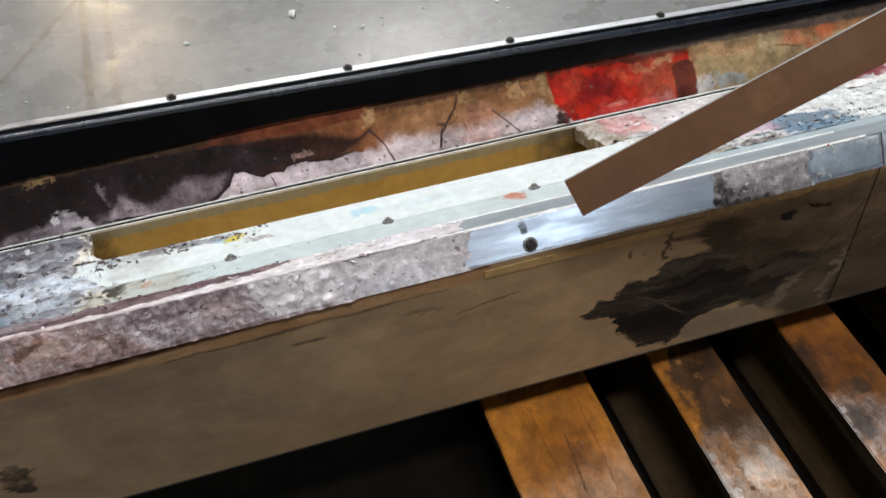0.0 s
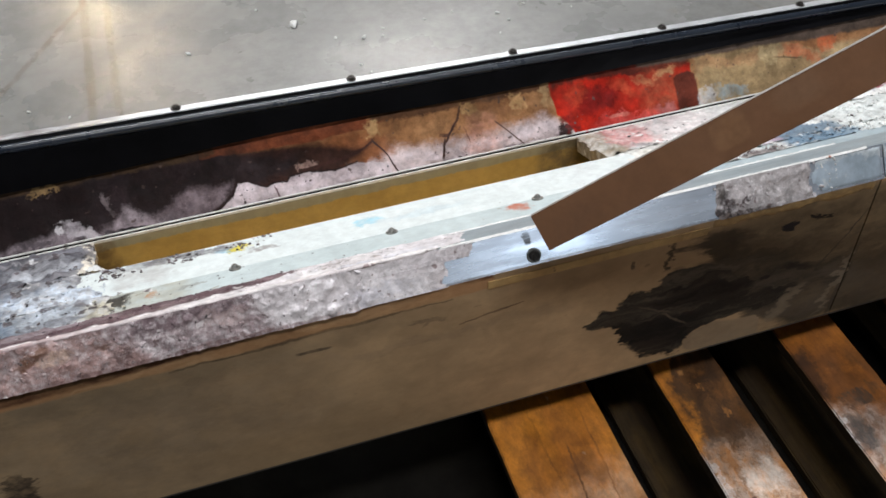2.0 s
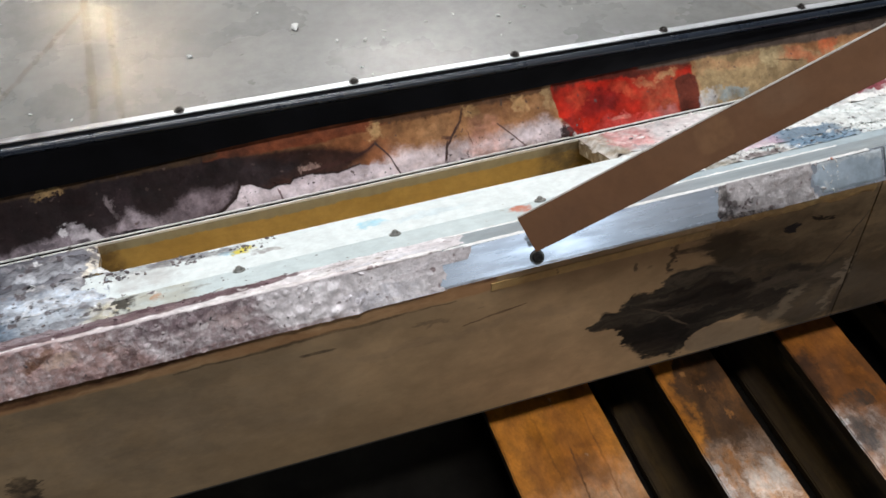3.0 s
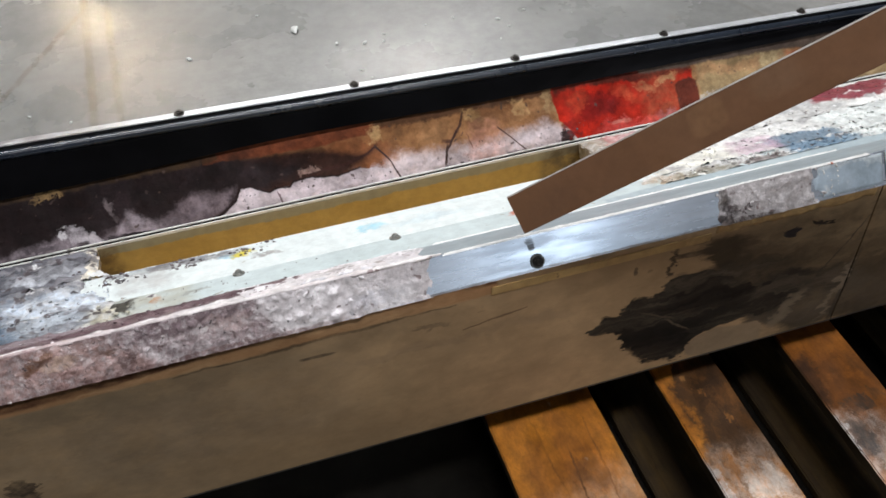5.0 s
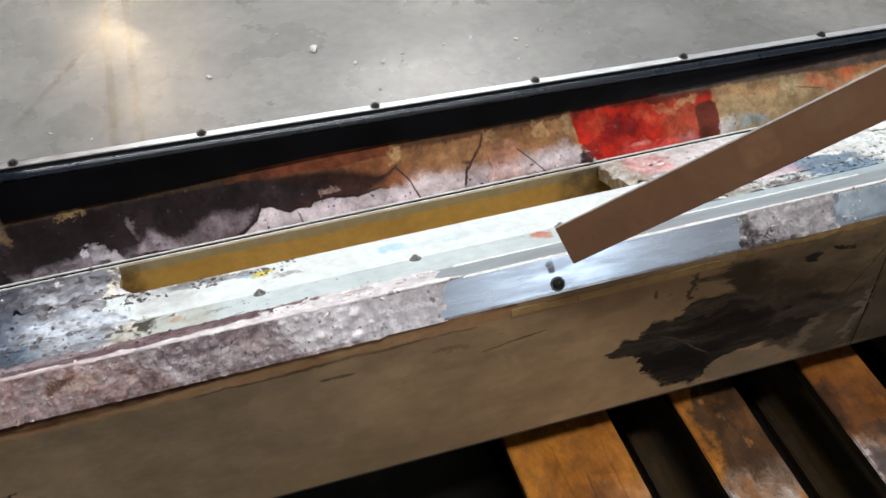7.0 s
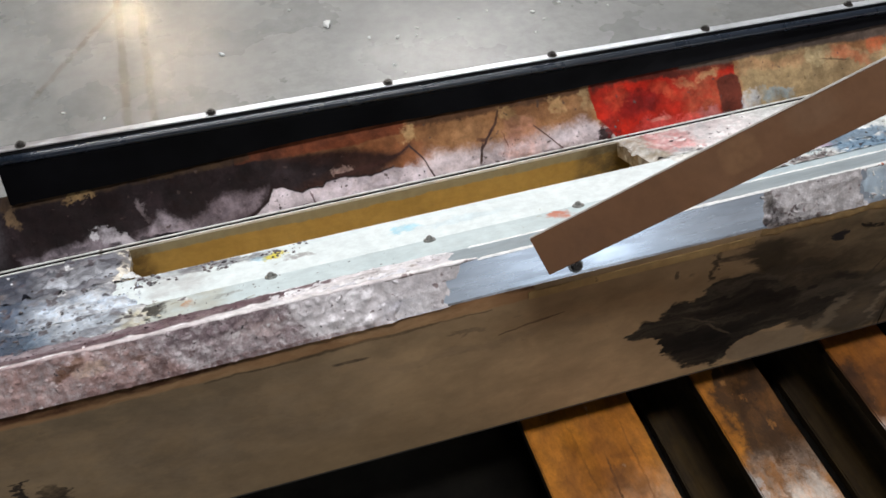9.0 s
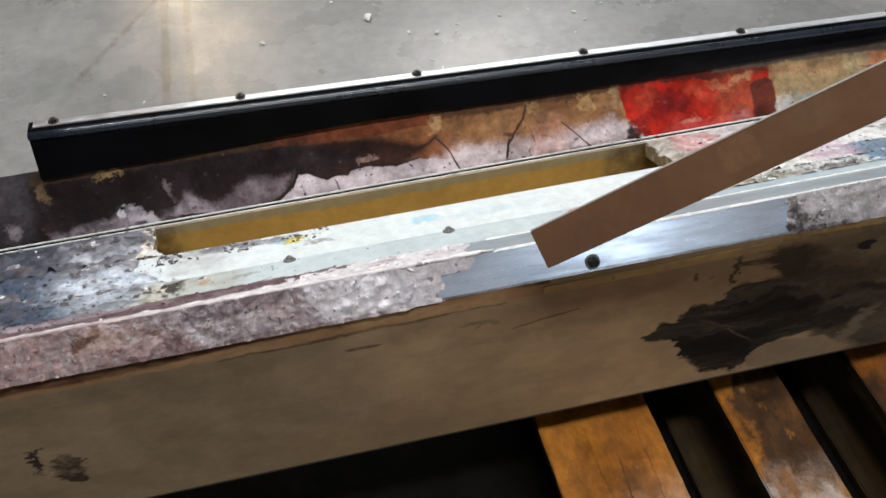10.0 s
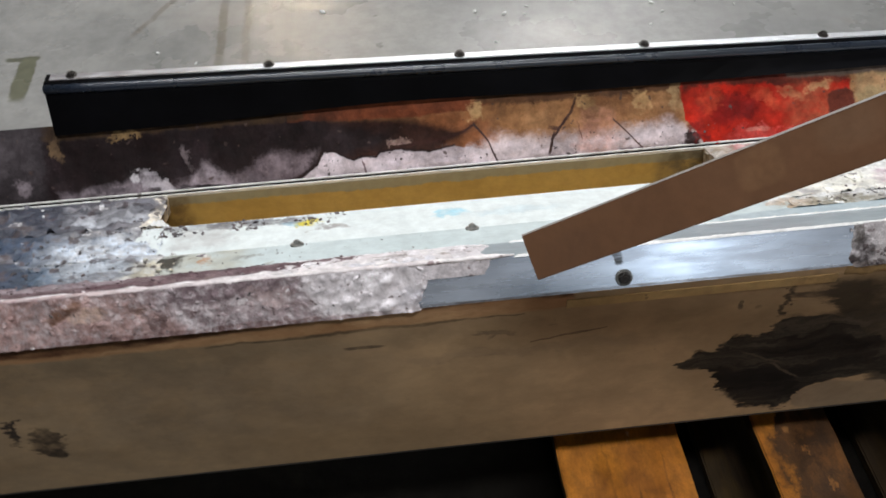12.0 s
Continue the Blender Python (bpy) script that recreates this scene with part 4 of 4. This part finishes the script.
def machine():
    root = new("machine_bed")
    tagged(root, "long beige machine bed caked with old paint", "machine")
    xa, xb = -0.42, 1.72
    panel("front_panel", "face", xa, 0.9665, 0.004, M_FACE, root, "dirty beige panel with a black scrape", wave=0.0016)
    panel("front_panel", "face", 0.9685, xb, 0.004, M_FACE, root, "greasy dark beige panel", wave=0.0016)
    panel("trim_strip", "face", 0.498, 0.752, 0.002, M_TRIM, root, "narrow ochre strip below the steel edge", 0.0012, v0=0.2065, v1=0.2170)
    crust("rust_band", "face", 0.750, 0.965, 0.2075, 0.2255, 0.0010, 0.0008, M_TRIM, root, "worn ochre band", 0.003, (0.006, 0.004, 0.005, 0), 63.0)
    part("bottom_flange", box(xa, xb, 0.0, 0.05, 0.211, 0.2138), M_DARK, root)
    panel("edge_plate", "chamfer", xa, 0.9715, 0.004, M_STEEL, root, "bare scraped steel edge")
    panel("edge_plate", "chamfer", 0.9735, xb, 0.004, M_BLUE, root, "bluish steel edge with its reflected light in the colour")
    # layer added over the steel to carry its bluish reflection
    crust("sheen_film", "chamfer", 0.868, 0.9705, 0.0005, seg_length("chamfer") - 0.0005, 0.0008, 0.0004, M_BLUE, root, "thin bluish layer added for the light the steel reflects", 0.003, (0.014, 0.001, 0.001, 0.001), 47.0)
    crumbs("paint_crumb", "chamfer", 0.880, 0.912, 0.0, 0.04, 34, (0.0005, 0.0016), M_LINE, root, "white crumbs of paint", 58, 0.0014)
    panel("lip", "lip", xa, xb, 0.002, M_LIP, root, "narrow grey steel lip", v1=0.051)
    panel("screw_strip", "green", xa, xb, 0.005, M_GREEN, root, "pale green painted strip with screws")
    panel("ledge", "white", xa, xb, 0.005, M_WHITE, root, "white painted ledge with blue and yellow specks", v1=seg_length("white") - 0.001)
    # slot
    part("slot_front", box(0.085, 0.745, 0.178, 0.184, 0.28, 0.3935), M_OCHRE, root)
    wall = part("slot_back", box(0.085, 0.745, -0.001, 0.062, -0.004, 0.0), M_OCHRE, root, "ochre primed slot wall")
    wall.matrix_basis = pose(0, 0.2743, 0.296, 90, 0, 0)
    part("slot_floor", box(0.085, 0.745, 0.184, 0.2743, 0.28, 0.296), M_OCHRE, root)
    panel("slot_cover", "inner", xa, 0.098, 0.02, M_LEDGE_I, root)
    panel("slot_cover", "inner", 0.722, xb, 0.02, M_WIPED_I, root)
    for y, z, th in ((0.2748, 0.3618, 0.0017), (0.2800, 0.3630, 0.0018)):
        part("rail", box(xa, xb, y, y + th, 0.29, z, 0.0004), M_RAIL, root, "thin pale sheet edge")
    # black filler in place of the shade between the two sheet edges
    part("rail_gap", box(xa, xb, 0.2765, 0.2800, 0.29, 0.3612), M_SHADE_BLACK, root)
    panel("back_panel", "back", xa, xb, 0.003, M_BACK, root, "sloping panel under flaking layered paint", v1=0.0795)
    panel("back_rim", "back", xa, 0.60, 0.003, M_BACK, root, "dark upper rim of the sloping panel", v0=0.0795, v1=0.090)
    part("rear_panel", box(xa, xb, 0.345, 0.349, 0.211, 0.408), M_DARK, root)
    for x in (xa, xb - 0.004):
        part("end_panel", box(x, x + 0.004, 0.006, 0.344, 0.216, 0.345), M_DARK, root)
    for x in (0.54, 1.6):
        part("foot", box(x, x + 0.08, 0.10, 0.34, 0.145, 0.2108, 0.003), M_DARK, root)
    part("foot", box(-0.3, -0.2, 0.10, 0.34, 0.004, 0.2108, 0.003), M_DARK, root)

    # caked paint
    crust("back_crust", "back", xa, xb, -0.001, 0.0795, 0.0014, 0.0026, M_BACK, root, "layers of brown, lilac and red paint", 0.0045, (0, 0, 0.004, 0), 3.0,
          knobs=[(0.60, 0.012, 0.012, 0.004), (0.655, 0.014, 0.010, 0.004), (0.715, 0.010, 0.009, 0.006), (0.36, 0.008, 0.01, 0.003), (0.53, 0.008, 0.008, 0.003)])
    length = seg_length("chamfer")
    crust("edge_crust", "chamfer", xa, 0.378, -0.002, length + 0.001, 0.0028, 0.0028, M_CRUST, root, "pinkish grey caked paint on the edge", 0.0020, (0, 0.014, 0, 0), 5.0, grain=0.009,
          knobs=[(0.338, 0.028, 0.006, 0.004), (0.336, 0.006, 0.008, 0.006), (0.302, 0.012, 0.007, 0.004), (0.12, 0.012, 0.006, 0.004), (0.06, 0.03, 0.006, 0.003), (0.20, 0.03, 0.005, 0.003)])
    crust("edge_crust", "chamfer", 0.757, 0.905, -0.001, length, 0.0018, 0.0025, M_CRUST, root, "grey caked paint left between two scraped stretches", 0.003, (0.006, 0.018, 0, 0), 8.0,
          knobs=[(0.766, 0.008, 0.008, 0.004), (0.768, 0.030, 0.006, 0.003)])
    crust("lip_crust", "lip", xa, 0.425, -0.001, 0.051, 0.0016, 0.0022, M_MAROON, root, "maroon caked paint over the lip", 0.003, (0, 0.02, 0, 0.003), 11.0)
    crust("strip_crust", "green", xa, 0.175, -0.001, 0.0725, 0.002, 0.004, M_LEDGE_G, root, "bluish grey caked paint", 0.0035, (0, 0.05, 0, 0.0), 13.0).matrix_basis = seg_matrix("green")
    crust("strip_crust", "green", 0.69, xb, 0.040, 0.0725, 0.001, 0.004, M_WIPED_G, root, "white, olive and blue caked paint", 0.0035, (0.03, 0, 0, 0), 17.0, patchy=0.35)
    crust("ledge_crust", "white", xa, 0.15, -0.001, 0.075, 0.0025, 0.005, M_LEDGE_W, root, "bluish white caked paint", 0.0035, (0, 0.05, 0, 0), 19.0)
    crust("ledge_crust", "white", 0.715, xb, -0.001, 0.075, 0.002, 0.004, M_WIPED_W, root, "pale caked paint with a blue patch", 0.0035, (0.03, 0, 0, 0), 23.0)
    crust("cover_crust", "inner", xa, 0.102, -0.001, 0.094, 0.003, 0.0075, M_LEDGE_I, root, "grey caked paint with dark pits", 0.0035, (0, 0.006, 0, 0.004), 29.0)
    crust("torn_edge", "inner", 0.088, 0.124, -0.001, 0.050, 0.0026, 0.004, M_LINE, root, "torn creamy edge of the caked paint", 0.002, (0.006, 0.020, 0, 0.024), 33.0, grain=0.010)
    crust("cover_crust", "inner", 0.716, xb, -0.001, 0.094, 0.003, 0.005, M_WIPED_I, root, "pink and white caked paint", 0.0035, (0.012, 0, 0, 0.004), 31.0)

    # chipped white lines that paint in the bright highlight on the lip's edges
    for seg, v0, v1, seed in (("lip", -0.0015, 0.0022, 41.0), ("lip", 0.0490, 0.0525, 43.0)):
        crust("highlight_line", seg, 0.45, 0.955, v0, v1, 0.0012, 0.0010, M_LINE, root, "thin chipped white line for the highlight along the lip", 0.0016, (0.004, 0.004, 0.0006, 0.0009), seed, grain=0.008)

    pale, dark = "stuck crumbs of the same paint", "dark crumbs of paint"
    crumbs("paint_crumb", "chamfer", xa, 0.37, 0.002, length, 420, (0.0007, 0.0034), M_CRUST, root, pale, 51, 0.0030)
    crumbs("dark_crumb", "chamfer", xa, 0.37, 0.0, length, 150, (0.0005, 0.0014), M_DARKCRUMB, root, dark, 52, 0.0036)
    crumbs("paint_crumb", "chamfer", 0.76, 0.905, 0.0, length, 160, (0.0006, 0.0026), M_CRUST, root, pale, 53, 0.0020)
    crumbs("dark_crumb", "chamfer", 0.758, 0.80, 0.0, 0.02, 50, (0.0008, 0.0024), M_DARKCRUMB, root, dark, 55, 0.0018)
    crumbs("paint_crumb", "back", -0.1, 1.1, 0.0, 0.07, 500, (0.0006, 0.0022), M_BACK, root, pale, 56, 0.0014)
    crumbs("dark_crumb", "back", 0.26, 0.74, 0.0, 0.03, 190, (0.0005, 0.0017), M_DARKCRUMB, root, dark, 57, 0.0020)
    for seg, width, a, left, skin, wiped in (("green", 0.0725, 60, 0.14, M_LEDGE_G, M_WIPED_G), ("white", 0.075, 70, 0.12, M_LEDGE_W, M_WIPED_W), ("inner", 0.088, 80, 0.09, M_LEDGE_I, M_WIPED_I)):
        crumbs("paint_crumb", seg, xa, left, 0.0, width, 500, (0.0007, 0.0030), skin, root, pale, a, 0.0026)
        crumbs("dark_crumb", seg, xa, left, 0.0, width, 130, (0.0006, 0.0024), M_DARKCRUMB, root, dark, a + 1, 0.0032)
        crumbs("paint_crumb", seg, 0.74, 1.5, 0.042 if seg == "green" else 0.0, width, 800, (0.0006, 0.0026), wiped, root, pale, a + 2, 0.0026)
        crumbs("dark_crumb", seg, 0.74, 1.5, 0.042 if seg == "green" else 0.0, width, 150, (0.0006, 0.0018), M_DARKCRUMB, root, dark, a + 3, 0.0028)
    crumbs("dark_crumb", "green", 0.13, 0.40, 0.0, 0.07, 90, (0.0004, 0.0014), M_DARKCRUMB, root, dark, 91, 0.0, 2.2)
    crumbs("dark_crumb", "white", 0.11, 0.30, 0.046, 0.074, 220, (0.0008, 0.0034), M_DARKCRUMB, root, dark, 92, 0.0, 1.6)
    crumbs("paint_crumb", "lip", xa, 0.43, 0.0, 0.05, 300, (0.0005, 0.0020), M_MAROON, root, pale, 93, 0.0022)
    ridge_bead(root, xa, 0.452)

    # loose paint that gives way along the edge
    loose = []
    for seg, v0, v1, edge in (("chamfer", -0.001, 0.026, "low"), ("chamfer", 0.0255, length, "high"), ("lip", 0.0, 0.050, "high")):
        ob = crust("loose_paint", seg, 0.30, 0.500, v0, v1, 0.0014, 0.0016, M_CRUST, root, "flaking pale paint lifting off the steel", 0.003, (0, 0.016, 0, 0), 37.0 + v0)
        loose.append((ob, seg, edge))

    # fixings
    bolt = hex_bolt("bolt", root, seg_matrix("chamfer") @ pose(0.550, 0.010, 0.0012, 0, 0, 12), 0.0046, M_BOLT, 1.25)
    part("washer", disc(bmesh.new(), 0.0080, -0.0012, 0.0002, 28, 0.0077), M_SCREW, bolt, "worn steel washer")
    for x in (0.253, 0.426, 0.598):
        screw = hex_bolt("screw", root, seg_matrix("green") @ pose(x, 0.069, 0.0014, 0, 0, 300 * x), 0.0032, M_SCREW, 1.2)
        part("washer", disc(bmesh.new(), 0.0068, -0.0014, 0.0002, 24, 0.0064), M_SCREW, screw, "pale steel washer")

    # black skirt with a bolted strip on top
    def top(x):
        return 0.475 - 0.034 * (x + 0.016)

    skirt_a, skirt_b, n = -0.018, xb, 40
    bm = bmesh.new()
    rings = []
    for i in range(n + 1):
        x = skirt_a + (skirt_b - skirt_a) * i / n
        t, low = top(x), 0.420 + 0.0045 * math.sin(math.pi * max(0.0, min(1.0, (x - 0.08) / 0.56))) ** 2
        prof = [(0.3255 + 0.8 * (low - 0.420), low), (0.3405, t - 0.014), (0.3418, t - 0.008), (0.3445, t - 0.003), (0.349, t), (0.3670, t - 0.001), (0.3670, t - 0.005), (0.352, t - 0.006), (0.347, t - 0.012), (0.333 + 0.8 * (low - 0.420), low)]
        rings.append([bm.verts.new((x, y, z)) for y, z in prof])
    k = len(rings[0])
    for a, b in zip(rings, rings[1:]):
        for j in range(k):
            bm.faces.new((a[j], a[(j + 1) % k], b[(j + 1) % k], b[j]))
    bm.faces.new(rings[0])
    bm.faces.new(rings[-1][::-1])
    bmesh.ops.recalc_face_normals(bm, faces=bm.faces)
    skirt = part("skirt", bm, M_RUBBER, root, "glossy black skirt with a rounded top")
    bm = bmesh.new()
    rings = []
    for i in range(n + 1):
        x = skirt_a + (skirt_b - skirt_a) * i / n
        rings.append([bm.verts.new((x, 0.3444 + 0.0054 * math.cos(a), top(x) - 0.0056 + 0.0052 * math.sin(a))) for a in (math.tau * q / 14 for q in range(14))])
    for a, b in zip(rings, rings[1:]):
        for j in range(14):
            bm.faces.new((a[j], a[(j + 1) % 14], b[(j + 1) % 14], b[j]))
    bm.faces.new(rings[0])
    bm.faces.new(rings[-1][::-1])
    bmesh.ops.recalc_face_normals(bm, faces=bm.faces)
    part("bead", bm, M_BEAD, skirt, "glossy black rolled bead", smooth=True)
    tilt = math.degrees(math.atan(0.034))
    strip = part("clamp_strip", box(-0.012, skirt_b + 0.02, 0.3515, 0.3622, 0.0004, 0.0024, 0.0006), M_STRIP, root, "shiny galvanised strip")
    strip.matrix_basis = pose(0, 0, top(0), 0, tilt, 0)
    for i in range(8):
        x = 0.011 + 0.2165 * i
        hex_bolt("nut", strip, pose(x, 0.3585, 0.0022, 0, 0, 17 * i), 0.0040, M_BOLT, 1.6)
    return root, loose


bed, loose_paint = machine()


# ---- the moving strip ----
def strip_tool():
    root = new("scraper_strip")
    tagged(root, "flat brown fibre strip with a pale lit edge", "tool")
    part("blade", box(0.0, 0.62, -0.019, 0.0182, -0.005, 0.0, 0.0006), M_STICK, root)
    part("lit_edge", box(0.0006, 0.62, 0.0182, 0.0196, -0.0049, -0.0001), M_EDGE, root, "upper edge paled as if lit")
    return root


tool = strip_tool()


# ---- chips on the floor ----
def chips():
    r = random.Random(11)
    places = ((0.425, 1.38, 4), (0.496, 1.285, 12), (0.252, 1.245, 7), (0.573, 1.198, 5), (0.632, 1.18, 6), (0.684, 1.205, 4), (0.676, 1.177, 4), (0.784, 1.211, 4),
              (0.60, 1.078, 4), (0.615, 1.044, 3), (-0.005, 1.091, 4), (-0.085, 1.138, 4), (0.853, 1.221, 4), (0.949, 1.179, 5), (0.963, 1.143, 4), (0.926, 1.098, 3), (1.02, 1.2, 4), (0.33, 1.5, 4), (1.12, 1.15, 3))
    for x, y, size in places:
        bm = bmesh.new()
        bmesh.ops.create_icosphere(bm, subdivisions=1, radius=size / 1000)
        for v in bm.verts:
            v.co *= r.uniform(0.7, 1.25)
            v.co.z *= 0.5
        low = min(v.co.z for v in bm.verts)
        ob = part("paint_chip", bm, M_CHIP)
        ob.matrix_basis = pose(x, y, -low, 0, 0, r.uniform(0, 360))
        ob.scale = (1.3, 0.8, 1)
        tagged(ob, "small white chip lying on the concrete floor", "chip", "chips on the floor")


chips()


# ---- what moves ----
STICK = [  # seconds, x, y, z of the tip's middle, turn about x, y, z
    (0.0, 0.5768, -0.0277, 0.5312, 54.6, -38.7, -22.7),
    (0.5, 0.5586, -0.0431, 0.5325, 53.8, -39.8, -24.2),
    (1.0, 0.5490, -0.0457, 0.5321, 54.0, -39.5, -23.3),
    (1.5, 0.5428, -0.0417, 0.5262, 57.8, -40.8, -26.7),
    (2.0, 0.5360, -0.0352, 0.5195, 56.5, -39.0, -23.1),
    (2.5, 0.5282, -0.0325, 0.5188, 55.3, -37.7, -21.3),
    (3.0, 0.5232, -0.0250, 0.5142, 57.4, -37.6, -21.6),
    (3.2, 0.5268, -0.0242, 0.5122, 56.4, -37.8, -21.6),
    (4.8, 0.5150, -0.0229, 0.5481, 57.6, -37.8, -24.9),
    (5.2, 0.5091, -0.0163, 0.5370, 56.0, -38.7, -26.7),
    (5.5, 0.5069, -0.0092, 0.5322, 59.7, -37.2, -25.0),
    (6.0, 0.5148, -0.0232, 0.5328, 59.2, -38.0, -24.4),
    (6.5, 0.5249, -0.0324, 0.5390, 59.1, -38.6, -26.0),
    (7.0, 0.5349, -0.0324, 0.5385, 58.5, -38.8, -25.4),
    (7.2, 0.5191, -0.0321, 0.5335, 56.7, -38.0, -24.2),
    (8.8, 0.4929, -0.0455, 0.5292, 55.6, -37.7, -21.7),
    (9.0, 0.4905, -0.0424, 0.5237, 56.2, -37.8, -21.9),
    (9.5, 0.4878, -0.0272, 0.5088, 59.4, -38.5, -22.8),
    (10.0, 0.4792, -0.0347, 0.5201, 55.7, -38.0, -21.6),
    (10.5, 0.4718, -0.0327, 0.5224, 56.4, -37.5, -22.1),
    (11.0, 0.4646, -0.0427, 0.5367, 57.2, -38.2, -23.2),
    (11.5, 0.4559, -0.0456, 0.5367, 59.2, -39.5, -24.9),
    (12.0, 0.4518, -0.0423, 0.5347, 55.8, -39.8, -24.4),
]
EDGE_LOW = ((0, 0.0), (1.0, -0.006), (1.5, -0.013), (2.0, -0.029), (2.5, -0.032), (3.2, -0.036), (4.8, -0.049), (6.5, -0.052), (7.2, -0.058), (8.8, -0.065), (9.5, -0.078), (10.5, -0.097), (12.0, -0.118))
EDGE_HIGH = ((0, 0.0), (2.5, -0.004), (3.2, -0.010), (4.8, -0.050), (6.5, -0.056), (12.0, -0.060))


def motions():
    walk(tool, [(t, pose(x, y, z, rx, ry, rz)) for t, x, y, z, rx, ry, rz in STICK])
    for ob, seg, edge in loose_paint:
        walk(ob, [(t, seg_matrix(seg, s)) for t, s in (EDGE_LOW if edge == "low" else EDGE_HIGH)])


motions()
